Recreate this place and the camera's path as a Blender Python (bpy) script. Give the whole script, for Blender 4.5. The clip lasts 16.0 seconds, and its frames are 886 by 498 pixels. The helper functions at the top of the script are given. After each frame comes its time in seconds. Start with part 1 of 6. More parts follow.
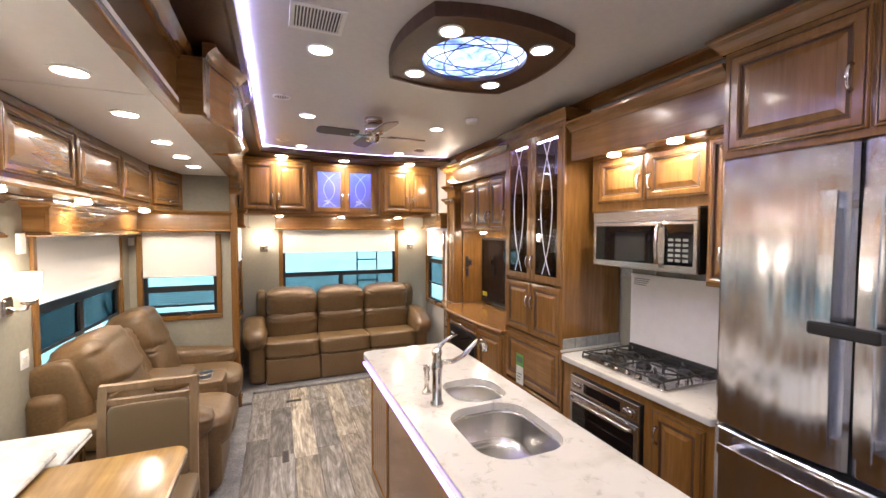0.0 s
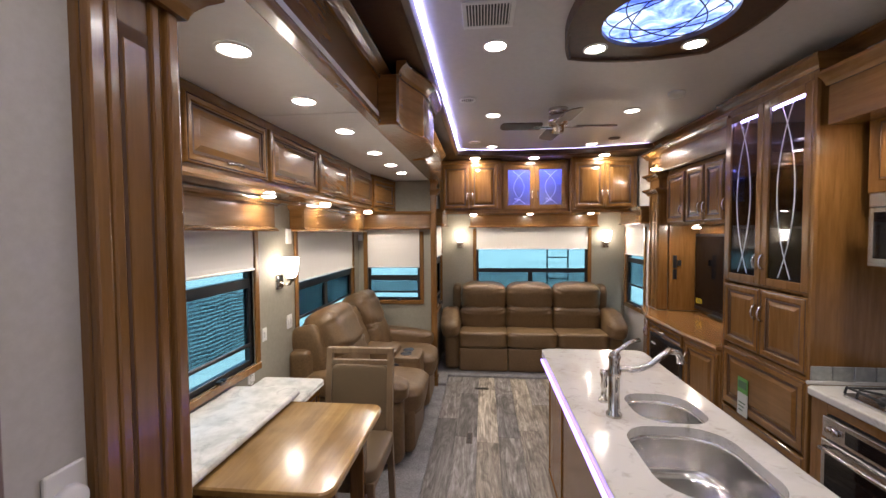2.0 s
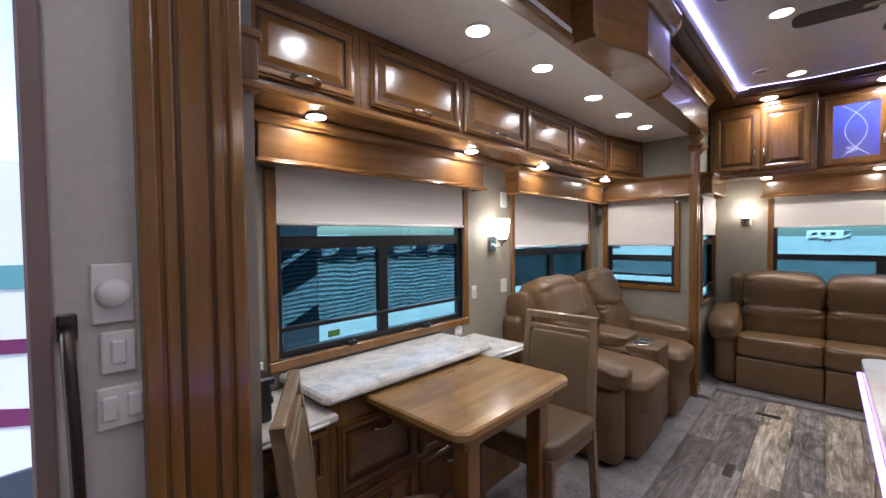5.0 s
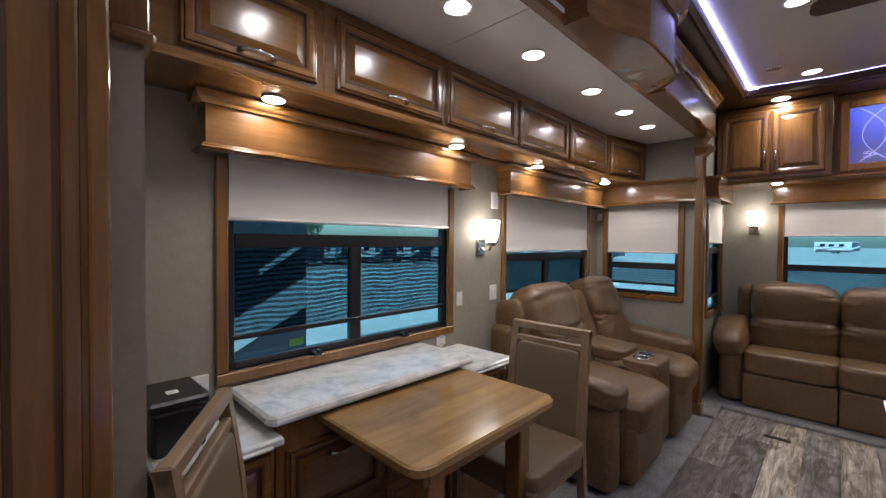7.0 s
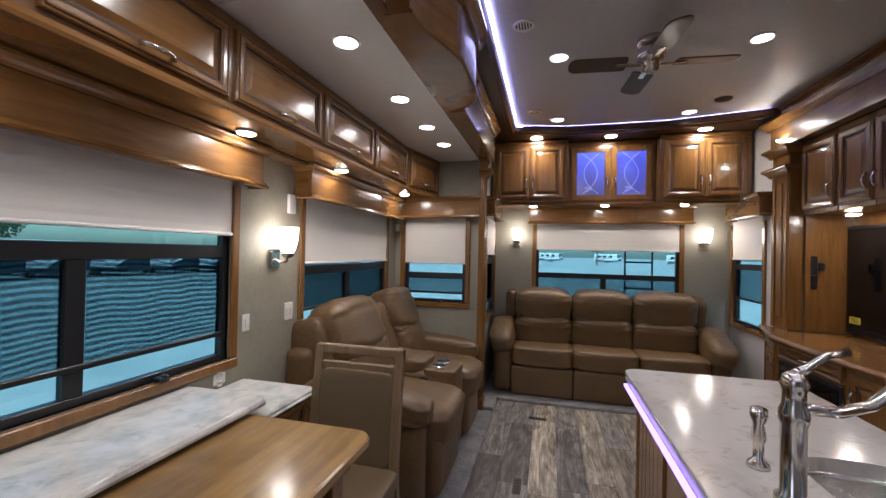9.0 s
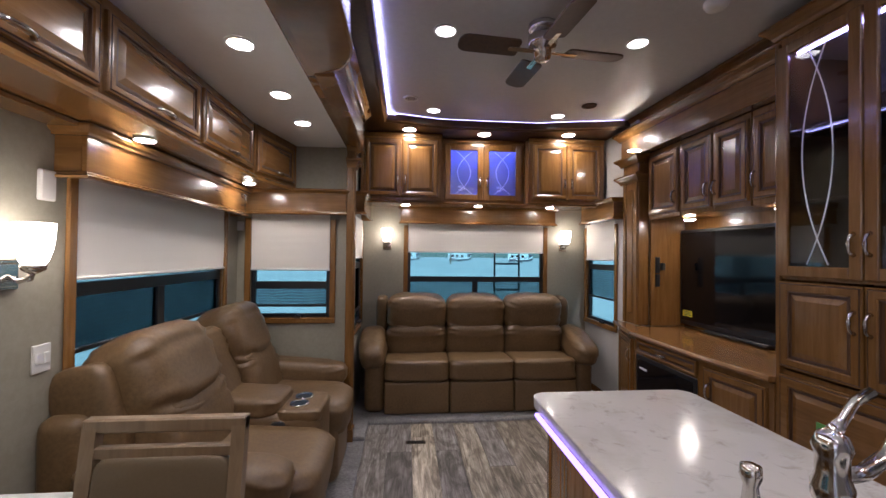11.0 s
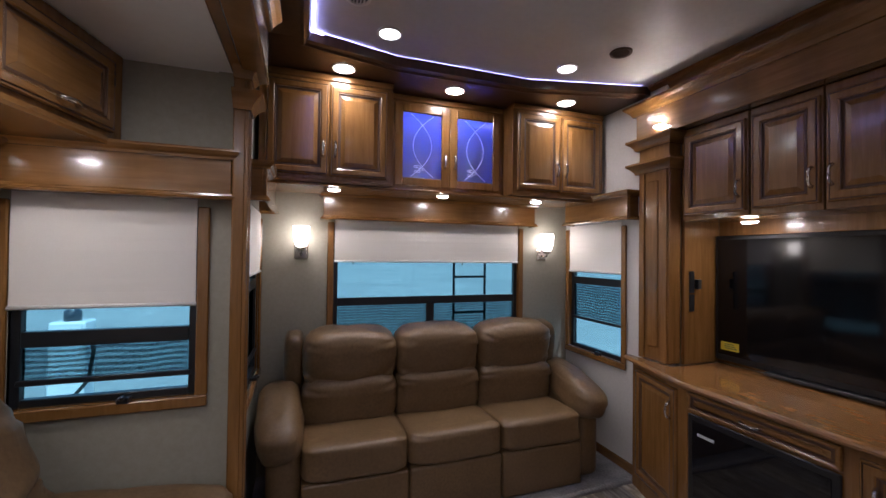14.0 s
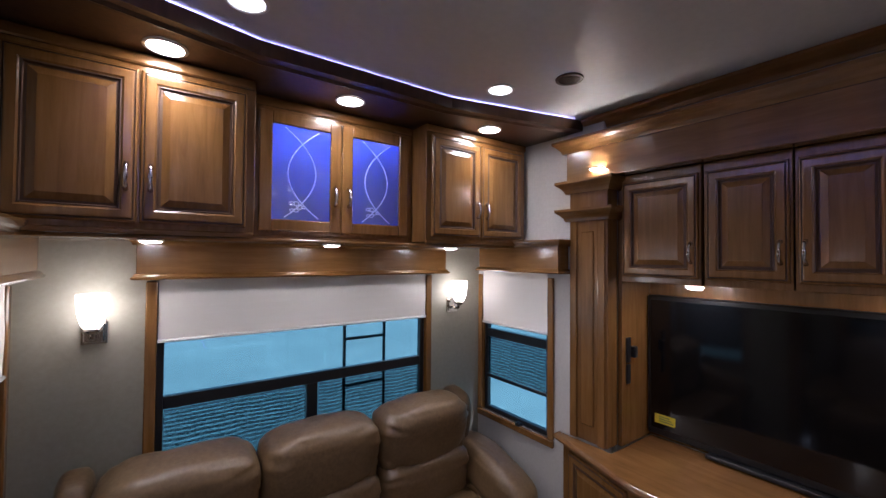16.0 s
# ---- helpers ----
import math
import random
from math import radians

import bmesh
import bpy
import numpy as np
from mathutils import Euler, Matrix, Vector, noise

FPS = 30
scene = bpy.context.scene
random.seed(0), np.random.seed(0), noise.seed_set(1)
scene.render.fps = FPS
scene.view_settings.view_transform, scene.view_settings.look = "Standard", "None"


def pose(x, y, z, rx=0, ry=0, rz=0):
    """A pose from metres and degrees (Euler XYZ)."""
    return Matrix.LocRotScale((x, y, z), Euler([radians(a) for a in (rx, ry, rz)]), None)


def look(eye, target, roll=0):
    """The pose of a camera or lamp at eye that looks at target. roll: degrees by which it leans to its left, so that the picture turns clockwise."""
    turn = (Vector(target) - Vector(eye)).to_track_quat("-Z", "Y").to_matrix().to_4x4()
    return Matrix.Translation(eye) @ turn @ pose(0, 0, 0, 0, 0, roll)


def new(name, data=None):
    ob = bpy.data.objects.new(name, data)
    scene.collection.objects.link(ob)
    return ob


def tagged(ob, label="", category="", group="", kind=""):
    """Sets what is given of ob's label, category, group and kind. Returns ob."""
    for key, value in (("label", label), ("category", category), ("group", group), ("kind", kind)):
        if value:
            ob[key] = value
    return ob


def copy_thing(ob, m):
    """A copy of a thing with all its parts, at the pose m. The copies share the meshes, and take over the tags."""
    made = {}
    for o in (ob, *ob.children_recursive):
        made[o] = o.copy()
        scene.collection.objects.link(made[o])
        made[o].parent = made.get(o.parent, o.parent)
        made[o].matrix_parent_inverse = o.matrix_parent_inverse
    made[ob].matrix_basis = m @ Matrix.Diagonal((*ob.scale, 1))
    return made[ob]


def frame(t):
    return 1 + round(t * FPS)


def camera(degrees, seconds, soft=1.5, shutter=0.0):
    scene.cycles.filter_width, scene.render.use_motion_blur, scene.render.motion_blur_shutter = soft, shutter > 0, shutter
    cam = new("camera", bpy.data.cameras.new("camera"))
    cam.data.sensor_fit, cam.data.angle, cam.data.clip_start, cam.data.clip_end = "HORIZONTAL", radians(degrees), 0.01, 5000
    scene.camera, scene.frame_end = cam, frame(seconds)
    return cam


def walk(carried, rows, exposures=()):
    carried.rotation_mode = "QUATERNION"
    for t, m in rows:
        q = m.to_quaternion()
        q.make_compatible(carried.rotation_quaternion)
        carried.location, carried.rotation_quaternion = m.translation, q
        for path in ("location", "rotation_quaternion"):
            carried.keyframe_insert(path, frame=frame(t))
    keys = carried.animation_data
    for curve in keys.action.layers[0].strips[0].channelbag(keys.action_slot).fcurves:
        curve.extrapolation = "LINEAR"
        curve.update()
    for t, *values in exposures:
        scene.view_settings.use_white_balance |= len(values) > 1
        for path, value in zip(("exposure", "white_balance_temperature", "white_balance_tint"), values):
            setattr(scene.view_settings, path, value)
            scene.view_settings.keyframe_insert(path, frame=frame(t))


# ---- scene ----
cam = camera(95.5, 16.0)
PATH = [
    (0, -0.794, -5.545, 1.739, 87.53, -0.04, -22.30),
    (0.5, -0.730, -5.553, 1.722, 87.59, 0.08, -13.70),
    (1, -0.689, -5.554, 1.708, 87.79, 0.35, -5.99),
    (1.5, -0.662, -5.549, 1.704, 87.80, 0.32, -0.06),
    (2, -0.646, -5.527, 1.690, 87.75, 0.41, 5.70),
    (2.5, -0.619, -5.505, 1.673, 87.97, 0.42, 11.29),
    (3, -0.600, -5.461, 1.616, 87.95, 0.27, 14.09),
    (3.5, -0.560, -5.387, 1.559, 88.23, 0.28, 16.03),
    (4, -0.525, -5.296, 1.508, 88.08, 0.27, 20.72),
    (4.5, -0.441, -5.215, 1.453, 88.15, 0.61, 30.60),
    (5, -0.361, -5.148, 1.413, 88.27, 0.67, 43.60),
    (5.2, -0.355, -5.135, 1.410, 88.07, 0.58, 45.82),
    (7.3, -0.407, -4.916, 1.398, 89.21, -0.95, 43.18),
    (7.5, -0.409, -4.921, 1.402, 89.42, -0.85, 40.90),
    (8, -0.423, -4.921, 1.421, 89.43, -1.08, 36.31),
    (8.5, -0.482, -4.873, 1.421, 89.81, -1.22, 26.03),
    (9, -0.602, -4.770, 1.413, 90.48, -1.17, 14.71),
    (9.5, -0.685, -4.675, 1.414, 90.90, -1.04, 6.02),
    (10, -0.716, -4.511, 1.408, 90.92, -0.89, 1.12),
    (10.2, -0.717, -4.492, 1.410, 90.69, -0.84, -0.21),
    (12.5, -0.874, -3.650, 1.501, 91.13, -0.62, -12.49),
    (13, -0.878, -3.442, 1.501, 90.93, -0.87, -13.96),
    (13.5, -0.935, -3.194, 1.513, 91.06, -0.80, -15.87),
    (14, -0.943, -2.962, 1.523, 90.88, -0.68, -19.10),
    (14.5, -0.910, -2.727, 1.566, 90.75, -0.68, -27.34),
    (15, -0.849, -2.542, 1.622, 91.34, -0.92, -32.99),
    (15.5, -0.810, -2.398, 1.738, 91.63, -0.50, -36.26),
    (16, -0.766, -2.284, 1.871, 91.17, -0.48, -35.89),
]
walk(cam, [(t, pose(*p)) for t, *p in PATH], [(0.0, 2.36, 6450, 14), (1.5, 1.72, 6200, 15), (3.0, 1.6, 6050, 15), (5.0, 1.42, 5650, 16), (8.0, 0.92, 5700, 14), (10.0, 1.1, 5750, 16), (12.5, 0.93, 5700, 18), (16.0, 0.62, 5250, 20)])


# ---- world, sun, exposure ----
world = bpy.data.worlds.new("sky")
scene.world = world
world.use_nodes = True
wn = world.node_tree
sky = wn.nodes.new("ShaderNodeTexSky")
sky.sky_type, sky.sun_disc = "NISHITA", False
sky.sun_elevation, sky.sun_rotation = radians(48), radians(200)
sky.air_density, sky.dust_density = 1.0, 2.0
wn.links.new(sky.outputs[0], wn.nodes["Background"].inputs[0])
wn.nodes["Background"].inputs[1].default_value = 0.15
sun = new("sun", bpy.data.lights.new("sun", "SUN"))
sun.data.energy, sun.data.angle, sun.data.color = 3.5, radians(10), (1.0, 0.96, 0.9)
sun.matrix_world = look((3, -6, 12), (0, 0, 0))

DOWN, DIM, PUCK, LED, SCONCE = 17.0, 4.2, 85.0, 8.0, 10.0
SPOT, SPOT_SLIDE, SPOT_FILL, SPOT_DIM, SPOT_SOFFIT, SPOT_MEDALLION = 1.2, 4.8, 6.0, 1.0, 9.0, 2.8

# ---- materials ----


def mat(name, base, rough=0.5, metal=0.0, spec=0.5, coat=0.0):
    m = bpy.data.materials.new(name)
    m.use_nodes = True
    b = m.node_tree.nodes["Principled BSDF"]
    b.inputs["Base Color"].default_value = (*base, 1)
    b.inputs["Roughness"].default_value = rough
    b.inputs["Metallic"].default_value = metal
    b.inputs["Specular IOR Level"].default_value = spec
    b.inputs["Coat Weight"].default_value = coat
    b.inputs["Coat Roughness"].default_value = 0.12
    return m


def nodes(m):
    t = m.node_tree
    return t, t.nodes["Principled BSDF"]


def coords(t, scale, rot=(0, 0, 0), shift=False):
    """Object coordinates, scaled; shifted at random for each object where asked."""
    c = t.nodes.new("ShaderNodeTexCoord")
    mp = t.nodes.new("ShaderNodeMapping")
    mp.inputs["Scale"].default_value = scale
    mp.inputs["Rotation"].default_value = rot
    t.links.new(c.outputs["Object"], mp.inputs[0])
    if shift:
        info = t.nodes.new("ShaderNodeObjectInfo")
        mul = t.nodes.new("ShaderNodeVectorMath")
        mul.operation = "SCALE"
        comb = t.nodes.new("ShaderNodeCombineXYZ")
        for i in range(3):
            t.links.new(info.outputs["Random"], comb.inputs[i])
        t.links.new(comb.outputs[0], mul.inputs[0])
        mul.inputs["Scale"].default_value = 17.0
        t.links.new(mul.outputs[0], mp.inputs["Location"])
    return mp.outputs[0]


def tex(t, vec, scale, detail=6, rough=0.6, dist=0.0):
    n = t.nodes.new("ShaderNodeTexNoise")
    n.inputs["Scale"].default_value, n.inputs["Detail"].default_value = scale, detail
    n.inputs["Roughness"].default_value, n.inputs["Distortion"].default_value = rough, dist
    t.links.new(vec, n.inputs["Vector"])
    return n.outputs["Fac"]


def ramp(t, fac, stops):
    r = t.nodes.new("ShaderNodeValToRGB")
    while len(r.color_ramp.elements) < len(stops):
        r.color_ramp.elements.new(0.5)
    for e, (p, c) in zip(r.color_ramp.elements, stops):
        e.position, e.color = p, (*c, 1)
    t.links.new(fac, r.inputs[0])
    return r.outputs[0]


def mix(t, a, b, fac, mode="MULTIPLY"):
    m = t.nodes.new("ShaderNodeMix")
    m.data_type, m.blend_type = "RGBA", mode
    for socket, v in ((m.inputs["A"], a), (m.inputs["B"], b), (m.inputs["Factor"], fac)):
        if isinstance(v, (float, int)):
            socket.default_value = v
        else:
            t.links.new(v, socket)
    return m.outputs["Result"]


def bump(t, b, h, strength, distance=0.002):
    n = t.nodes.new("ShaderNodeBump")
    n.inputs["Strength"].default_value, n.inputs["Distance"].default_value = strength, distance
    t.links.new(h, n.inputs["Height"])
    t.links.new(n.outputs[0], b.inputs["Normal"])


def wood(name, dark, mid, light, grain=(14, 14, 1.2), rough=0.27, coat=0.6, shift=True):
    m = mat(name, mid, rough, coat=coat)
    t, b = nodes(m)
    v = coords(t, grain, shift=shift)
    fine = tex(t, v, 3.0, 8, 0.65, 0.4)
    broad = tex(t, coords(t, (2.2, 2.2, 0.5), shift=shift), 1.6, 3, 0.5, 0.6)
    c = ramp(t, fine, [(0.25, dark), (0.5, mid), (0.78, light)])
    c2 = ramp(t, broad, [(0.3, (0.72, 0.68, 0.64)), (0.7, (1.08, 1.06, 1.03))])
    t.links.new(mix(t, c, c2, 1.0), b.inputs["Base Color"])
    bump(t, b, fine, 0.12, 0.0008)
    return m


def glow(name, colour, strength):
    m = bpy.data.materials.new(name)
    m.use_nodes = True
    t = m.node_tree
    t.nodes.remove(t.nodes["Principled BSDF"])
    e = t.nodes.new("ShaderNodeEmission")
    e.inputs[0].default_value, e.inputs[1].default_value = (*colour, 1), strength
    t.links.new(e.outputs[0], t.nodes["Material Output"].inputs[0])
    return m


def speckled(name, base, other, scale, rough, lo=0.45, hi=0.7, bumpy=0.0, detail=8, dist=0.0, second=None):
    m = mat(name, base, rough)
    t, b = nodes(m)
    v = coords(t, (1, 1, 1))
    n = tex(t, v, scale, detail, 0.65, dist)
    c = ramp(t, n, [(lo, base), (hi, other)])
    if second:
        n2 = tex(t, v, second[0], 5, 0.55, 0.3)
        c = mix(t, c, ramp(t, n2, [(second[2], (1, 1, 1)), (second[3], second[1])]), 1.0)
    t.links.new(c, b.inputs["Base Color"])
    if bumpy:
        bump(t, b, n, bumpy, 0.002)
    return m


WOOD = wood("stained_maple", (0.158, 0.074, 0.018), (0.218, 0.106, 0.028), (0.28, 0.146, 0.046))
WOOD_H = wood("stained_maple_across", (0.158, 0.074, 0.018), (0.218, 0.106, 0.028), (0.28, 0.146, 0.046), (1.2, 1.2, 14))
TABLE = wood("table_maple", (0.235, 0.138, 0.046), (0.315, 0.195, 0.072), (0.385, 0.256, 0.105), (9, 1.0, 9), 0.22, 0.5, False)
t_, b_ = nodes(TABLE)
sep_ = t_.nodes.new("ShaderNodeSeparateXYZ")
t_.links.new(coords(t_, (8.7, 8.7, 8.7)), sep_.inputs[0])
fl_ = t_.nodes.new("ShaderNodeMath")
fl_.operation = "FLOOR"
t_.links.new(sep_.outputs["X"], fl_.inputs[0])
wn_ = t_.nodes.new("ShaderNodeTexWhiteNoise")
wn_.noise_dimensions = "1D"
t_.links.new(fl_.outputs[0], wn_.inputs["W"])
stave_ = ramp(t_, wn_.outputs["Value"], [(0.0, (0.82, 0.80, 0.76)), (1.0, (1.12, 1.1, 1.06))])
t_.links.new(mix(t_, b_.inputs["Base Color"].links[0].from_socket, stave_, 1.0), b_.inputs["Base Color"])
SHELFTOP = wood("shelf_maple", (0.2, 0.095, 0.027), (0.26, 0.128, 0.04), (0.32, 0.165, 0.055), (9, 1.0, 9), 0.25, 0.4, False)
GLAZE = wood("dark_glaze_in_grooves", (0.06, 0.026, 0.008), (0.085, 0.037, 0.011), (0.11, 0.05, 0.015), rough=0.6, coat=0.0)
CHAIRWOOD = wood("chair_wood", (0.16, 0.105, 0.056), (0.22, 0.152, 0.086), (0.275, 0.2, 0.118), rough=0.4, coat=0.1)
LEATHER = speckled("brown_leather", (0.114, 0.068, 0.0285), (0.168, 0.104, 0.047), 60, 0.43, 0.35, 0.7, 0.3, 6, 0.0, (3.0, (0.78, 0.76, 0.74), 0.4, 0.75))
WALL = speckled("olive_wall_vinyl", (0.285, 0.266, 0.208), (0.322, 0.302, 0.24), 40, 0.62, 0.35, 0.7, 0.15, 5, 0.0, (1.6, (0.9, 0.9, 0.9), 0.4, 0.7))
WALLGREY = speckled("pale_wall_vinyl", (0.50, 0.475, 0.44), (0.55, 0.525, 0.49), 60, 0.6, 0.35, 0.7, 0.15, 5)
# two tones of one ceiling: slide-out raised, tray lowered, in place of lamp light
SLIDECEIL_LIT = speckled("slide_ceiling_lit_tone", (0.79, 0.79, 0.765), (0.82, 0.82, 0.80), 30, 0.4, 0.35, 0.7, 0.06, 4)
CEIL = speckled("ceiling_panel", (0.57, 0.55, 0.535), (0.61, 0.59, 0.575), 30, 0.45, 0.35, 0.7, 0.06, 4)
TRIMCEIL = wood("dark_soffit_wood", (0.045, 0.022, 0.01), (0.075, 0.036, 0.016), (0.1, 0.05, 0.024), rough=0.4, coat=0.1)
QUARTZ = speckled("cream_quartz", (0.54, 0.52, 0.475), (0.34, 0.31, 0.265), 14, 0.14, 0.56, 0.74, 0.0, 10, 0.8, (4.2, (0.84, 0.82, 0.78), 0.5, 0.70))
MARBLE = speckled("grey_marble", (0.64, 0.64, 0.61), (0.37, 0.385, 0.37), 7.0, 0.14, 0.52, 0.74, 0.0, 11, 1.4, (11.0, (0.74, 0.75, 0.74), 0.42, 0.68))
CARPET = speckled("grey_carpet", (0.17, 0.165, 0.165), (0.33, 0.32, 0.315), 90, 0.95, 0.35, 0.7, 0.9, 6, 0.0, (8, (0.75, 0.75, 0.76), 0.4, 0.65))
STEEL = mat("stainless_steel", (0.70, 0.71, 0.77), 0.22, 1.0)
t_, b_ = nodes(STEEL)
b_.inputs["Anisotropic"].default_value = 0.6
brush_ = tex(t_, coords(t_, (22, 22, 0.15)), 3.0, 2, 0.5)
t_.links.new(ramp(t_, brush_, [(0.3, (0.16, 0.16, 0.16)), (0.7, (0.27, 0.27, 0.27))]), b_.inputs["Roughness"])
bump(t_, b_, tex(t_, coords(t_, (9, 9, 0.25)), 1.3, 1, 0.4), 0.6, 0.02)
APPLIANCE = mat("appliance_steel", (0.62, 0.61, 0.61), 0.24, 1.0)
SINK = mat("sink_steel", (0.60, 0.59, 0.57), 0.2, 1.0)
CHROME = mat("brushed_nickel", (0.66, 0.62, 0.57), 0.16, 1.0)
JAMB = mat("brown_jamb_paint", (0.23, 0.165, 0.15), 0.45)
BRONZE = mat("dark_bronze", (0.11, 0.09, 0.075), 0.35, 1.0)
BLACK = mat("black_plastic", (0.012, 0.012, 0.013), 0.38)
SCREEN = mat("black_screen", (0.004, 0.004, 0.005), 0.08)
BLACKGLASS = mat("black_glass", (0.005, 0.005, 0.007), 0.04)
IRON = mat("cast_iron", (0.02, 0.02, 0.02), 0.5)
WHITE = mat("white_plastic", (0.74, 0.73, 0.7), 0.35)
PANELWHITE = speckled("white_splash_panel", (0.84, 0.825, 0.79), (0.80, 0.785, 0.75), 12, 0.28, 0.4, 0.65)
SHADE = speckled("shade_fabric", (0.90, 0.86, 0.81), (0.87, 0.83, 0.775), 220, 0.9, 0.3, 0.7, 0.2, 3)
t_, b_ = nodes(SHADE)
tl_ = t_.nodes.new("ShaderNodeBsdfTranslucent")
tl_.inputs[0].default_value = (0.8, 0.74, 0.64, 1)
ms_ = t_.nodes.new("ShaderNodeMixShader")
ms_.inputs[0].default_value = 0.22
t_.links.new(b_.outputs[0], ms_.inputs[1])
t_.links.new(tl_.outputs[0], ms_.inputs[2])
t_.links.new(ms_.outputs[0], t_.nodes["Material Output"].inputs[0])
FRAMEBLACK = mat("black_aluminium", (0.011, 0.012, 0.014), 0.33)
LIGHT = glow("warm_lamp", (1.0, 0.90, 0.77), DOWN)
DIMLIGHT = glow("dimmed_lamp", (1.0, 0.93, 0.82), DIM)
PUCKLIGHT = glow("puck_lamp", (1.0, 0.87, 0.69), PUCK)
SOFFITLIGHT = glow("soffit_lamp", (1.0, 0.88, 0.70), 58.0)
LEDLIGHT = glow("blue_white_strip", (0.52, 0.49, 1.0), LED)
BLUELED = glow("blue_strip", (0.10, 0.16, 1.0), 26.0)
LAVENDERLED = glow("lavender_strip", (0.5, 0.45, 1.0), 26.0)
PURPLELED = glow("violet_strip", (0.40, 0.25, 1.0), 1.7)
SCONCEGLASS = glow("lit_alabaster_glass", (1.0, 0.86, 0.68), SCONCE)
EMBER = glow("ember_glow", (1.0, 0.12, 0.015), 0.5)
STICKER = mat("yellow_sticker", (0.75, 0.62, 0.03), 0.5)
GREENTAG = mat("green_sticker", (0.11, 0.31, 0.07), 0.5)
PAPER = mat("printed_paper", (0.62, 0.64, 0.62), 0.5)
PRINT = mat("ink_bar", (0.07, 0.14, 0.08), 0.5)
TILE = speckled("slate_tile", (0.24, 0.25, 0.235), (0.33, 0.33, 0.31), 30, 0.3, 0.4, 0.7, 0.1)
FABRIC = speckled("chair_vinyl", (0.135, 0.095, 0.05), (0.155, 0.108, 0.058), 160, 0.48, 0.35, 0.7, 0.1)
ASPHALT = speckled("pale_concrete", (0.30, 0.31, 0.31), (0.36, 0.365, 0.36), 0.5, 0.9, 0.4, 0.7, 0.2, 8, 0.0, (0.08, (0.75, 0.77, 0.78), 0.4, 0.65))
RVWHITE = mat("trailer_gelcoat", (0.78, 0.79, 0.8), 0.25)
RVDARK = mat("trailer_dark_band", (0.045, 0.055, 0.075), 0.3)
RVPURPLE = mat("trailer_purple_stripe", (0.16, 0.03, 0.10), 0.3)
RVTEAL = mat("trailer_teal_stripe", (0.14, 0.34, 0.36), 0.3)
RUBBER = mat("tyre_rubber", (0.015, 0.015, 0.015), 0.7)
FOLIAGE = speckled("far_leaves", (0.035, 0.06, 0.025), (0.07, 0.1, 0.045), 6, 0.8, 0.4, 0.65)


def pane_material(name, tint, gloss, frosted=0.0):
    """Tinted glass: see-through colour with a mirror share."""
    m = bpy.data.materials.new(name)
    m.use_nodes = True
    t = m.node_tree
    t.nodes.remove(t.nodes["Principled BSDF"])
    tr = t.nodes.new("ShaderNodeBsdfTransparent")
    tr.inputs[0].default_value = (*tint, 1)
    gl = t.nodes.new("ShaderNodeBsdfGlossy")
    gl.inputs["Roughness"].default_value = 0.02
    s = t.nodes.new("ShaderNodeMixShader")
    s.inputs[0].default_value = gloss
    src = tr
    if frosted:
        df = t.nodes.new("ShaderNodeBsdfTranslucent")
        df.inputs[0].default_value = (*tint, 1)
        s2 = t.nodes.new("ShaderNodeMixShader")
        s2.inputs[0].default_value = frosted
        t.links.new(tr.outputs[0], s2.inputs[1])
        t.links.new(df.outputs[0], s2.inputs[2])
        src = s2
    t.links.new(src.outputs[0], s.inputs[1])
    t.links.new(gl.outputs[0], s.inputs[2])
    t.links.new(s.outputs[0], t.nodes["Material Output"].inputs[0])
    return m


GLASS = pane_material("tinted_window_glass", (0.54, 0.765, 0.785), 0.04)
MESH = pane_material("insect_screen_mesh", (0.42, 0.46, 0.48), 0.0)
DARKMESH = pane_material("night_shade_mesh", (0.16, 0.19, 0.22), 0.0)
for m_, lo_, hi_ in ((MESH, (0.36, 0.40, 0.42), (0.56, 0.61, 0.63)), (DARKMESH, (0.17, 0.195, 0.21), (0.28, 0.31, 0.325))):
    t_ = m_.node_tree
    wv_ = t_.nodes.new("ShaderNodeTexWave")
    wv_.bands_direction = "Z"
    wv_.inputs["Scale"].default_value, wv_.inputs["Distortion"].default_value = 15.0, 4.5
    wv_.inputs["Detail"].default_value, wv_.inputs["Detail Scale"].default_value = 0.0, 0.4
    t_.links.new(coords(t_, (1, 1, 1)), wv_.inputs["Vector"])
    t_.links.new(ramp(t_, wv_.outputs["Fac"], [(0.25, lo_), (0.75, hi_)]), t_.nodes["Transparent BSDF"].inputs[0])
CLEAR = pane_material("cabinet_glass", (0.55, 0.55, 0.6), 0.08)
FROST = pane_material("frosted_blue_glass", (0.78, 0.80, 0.93), 0.05, 0.4)
ETCH = mat("etched_line", (0.86, 0.88, 0.93), 0.3, 0.2)

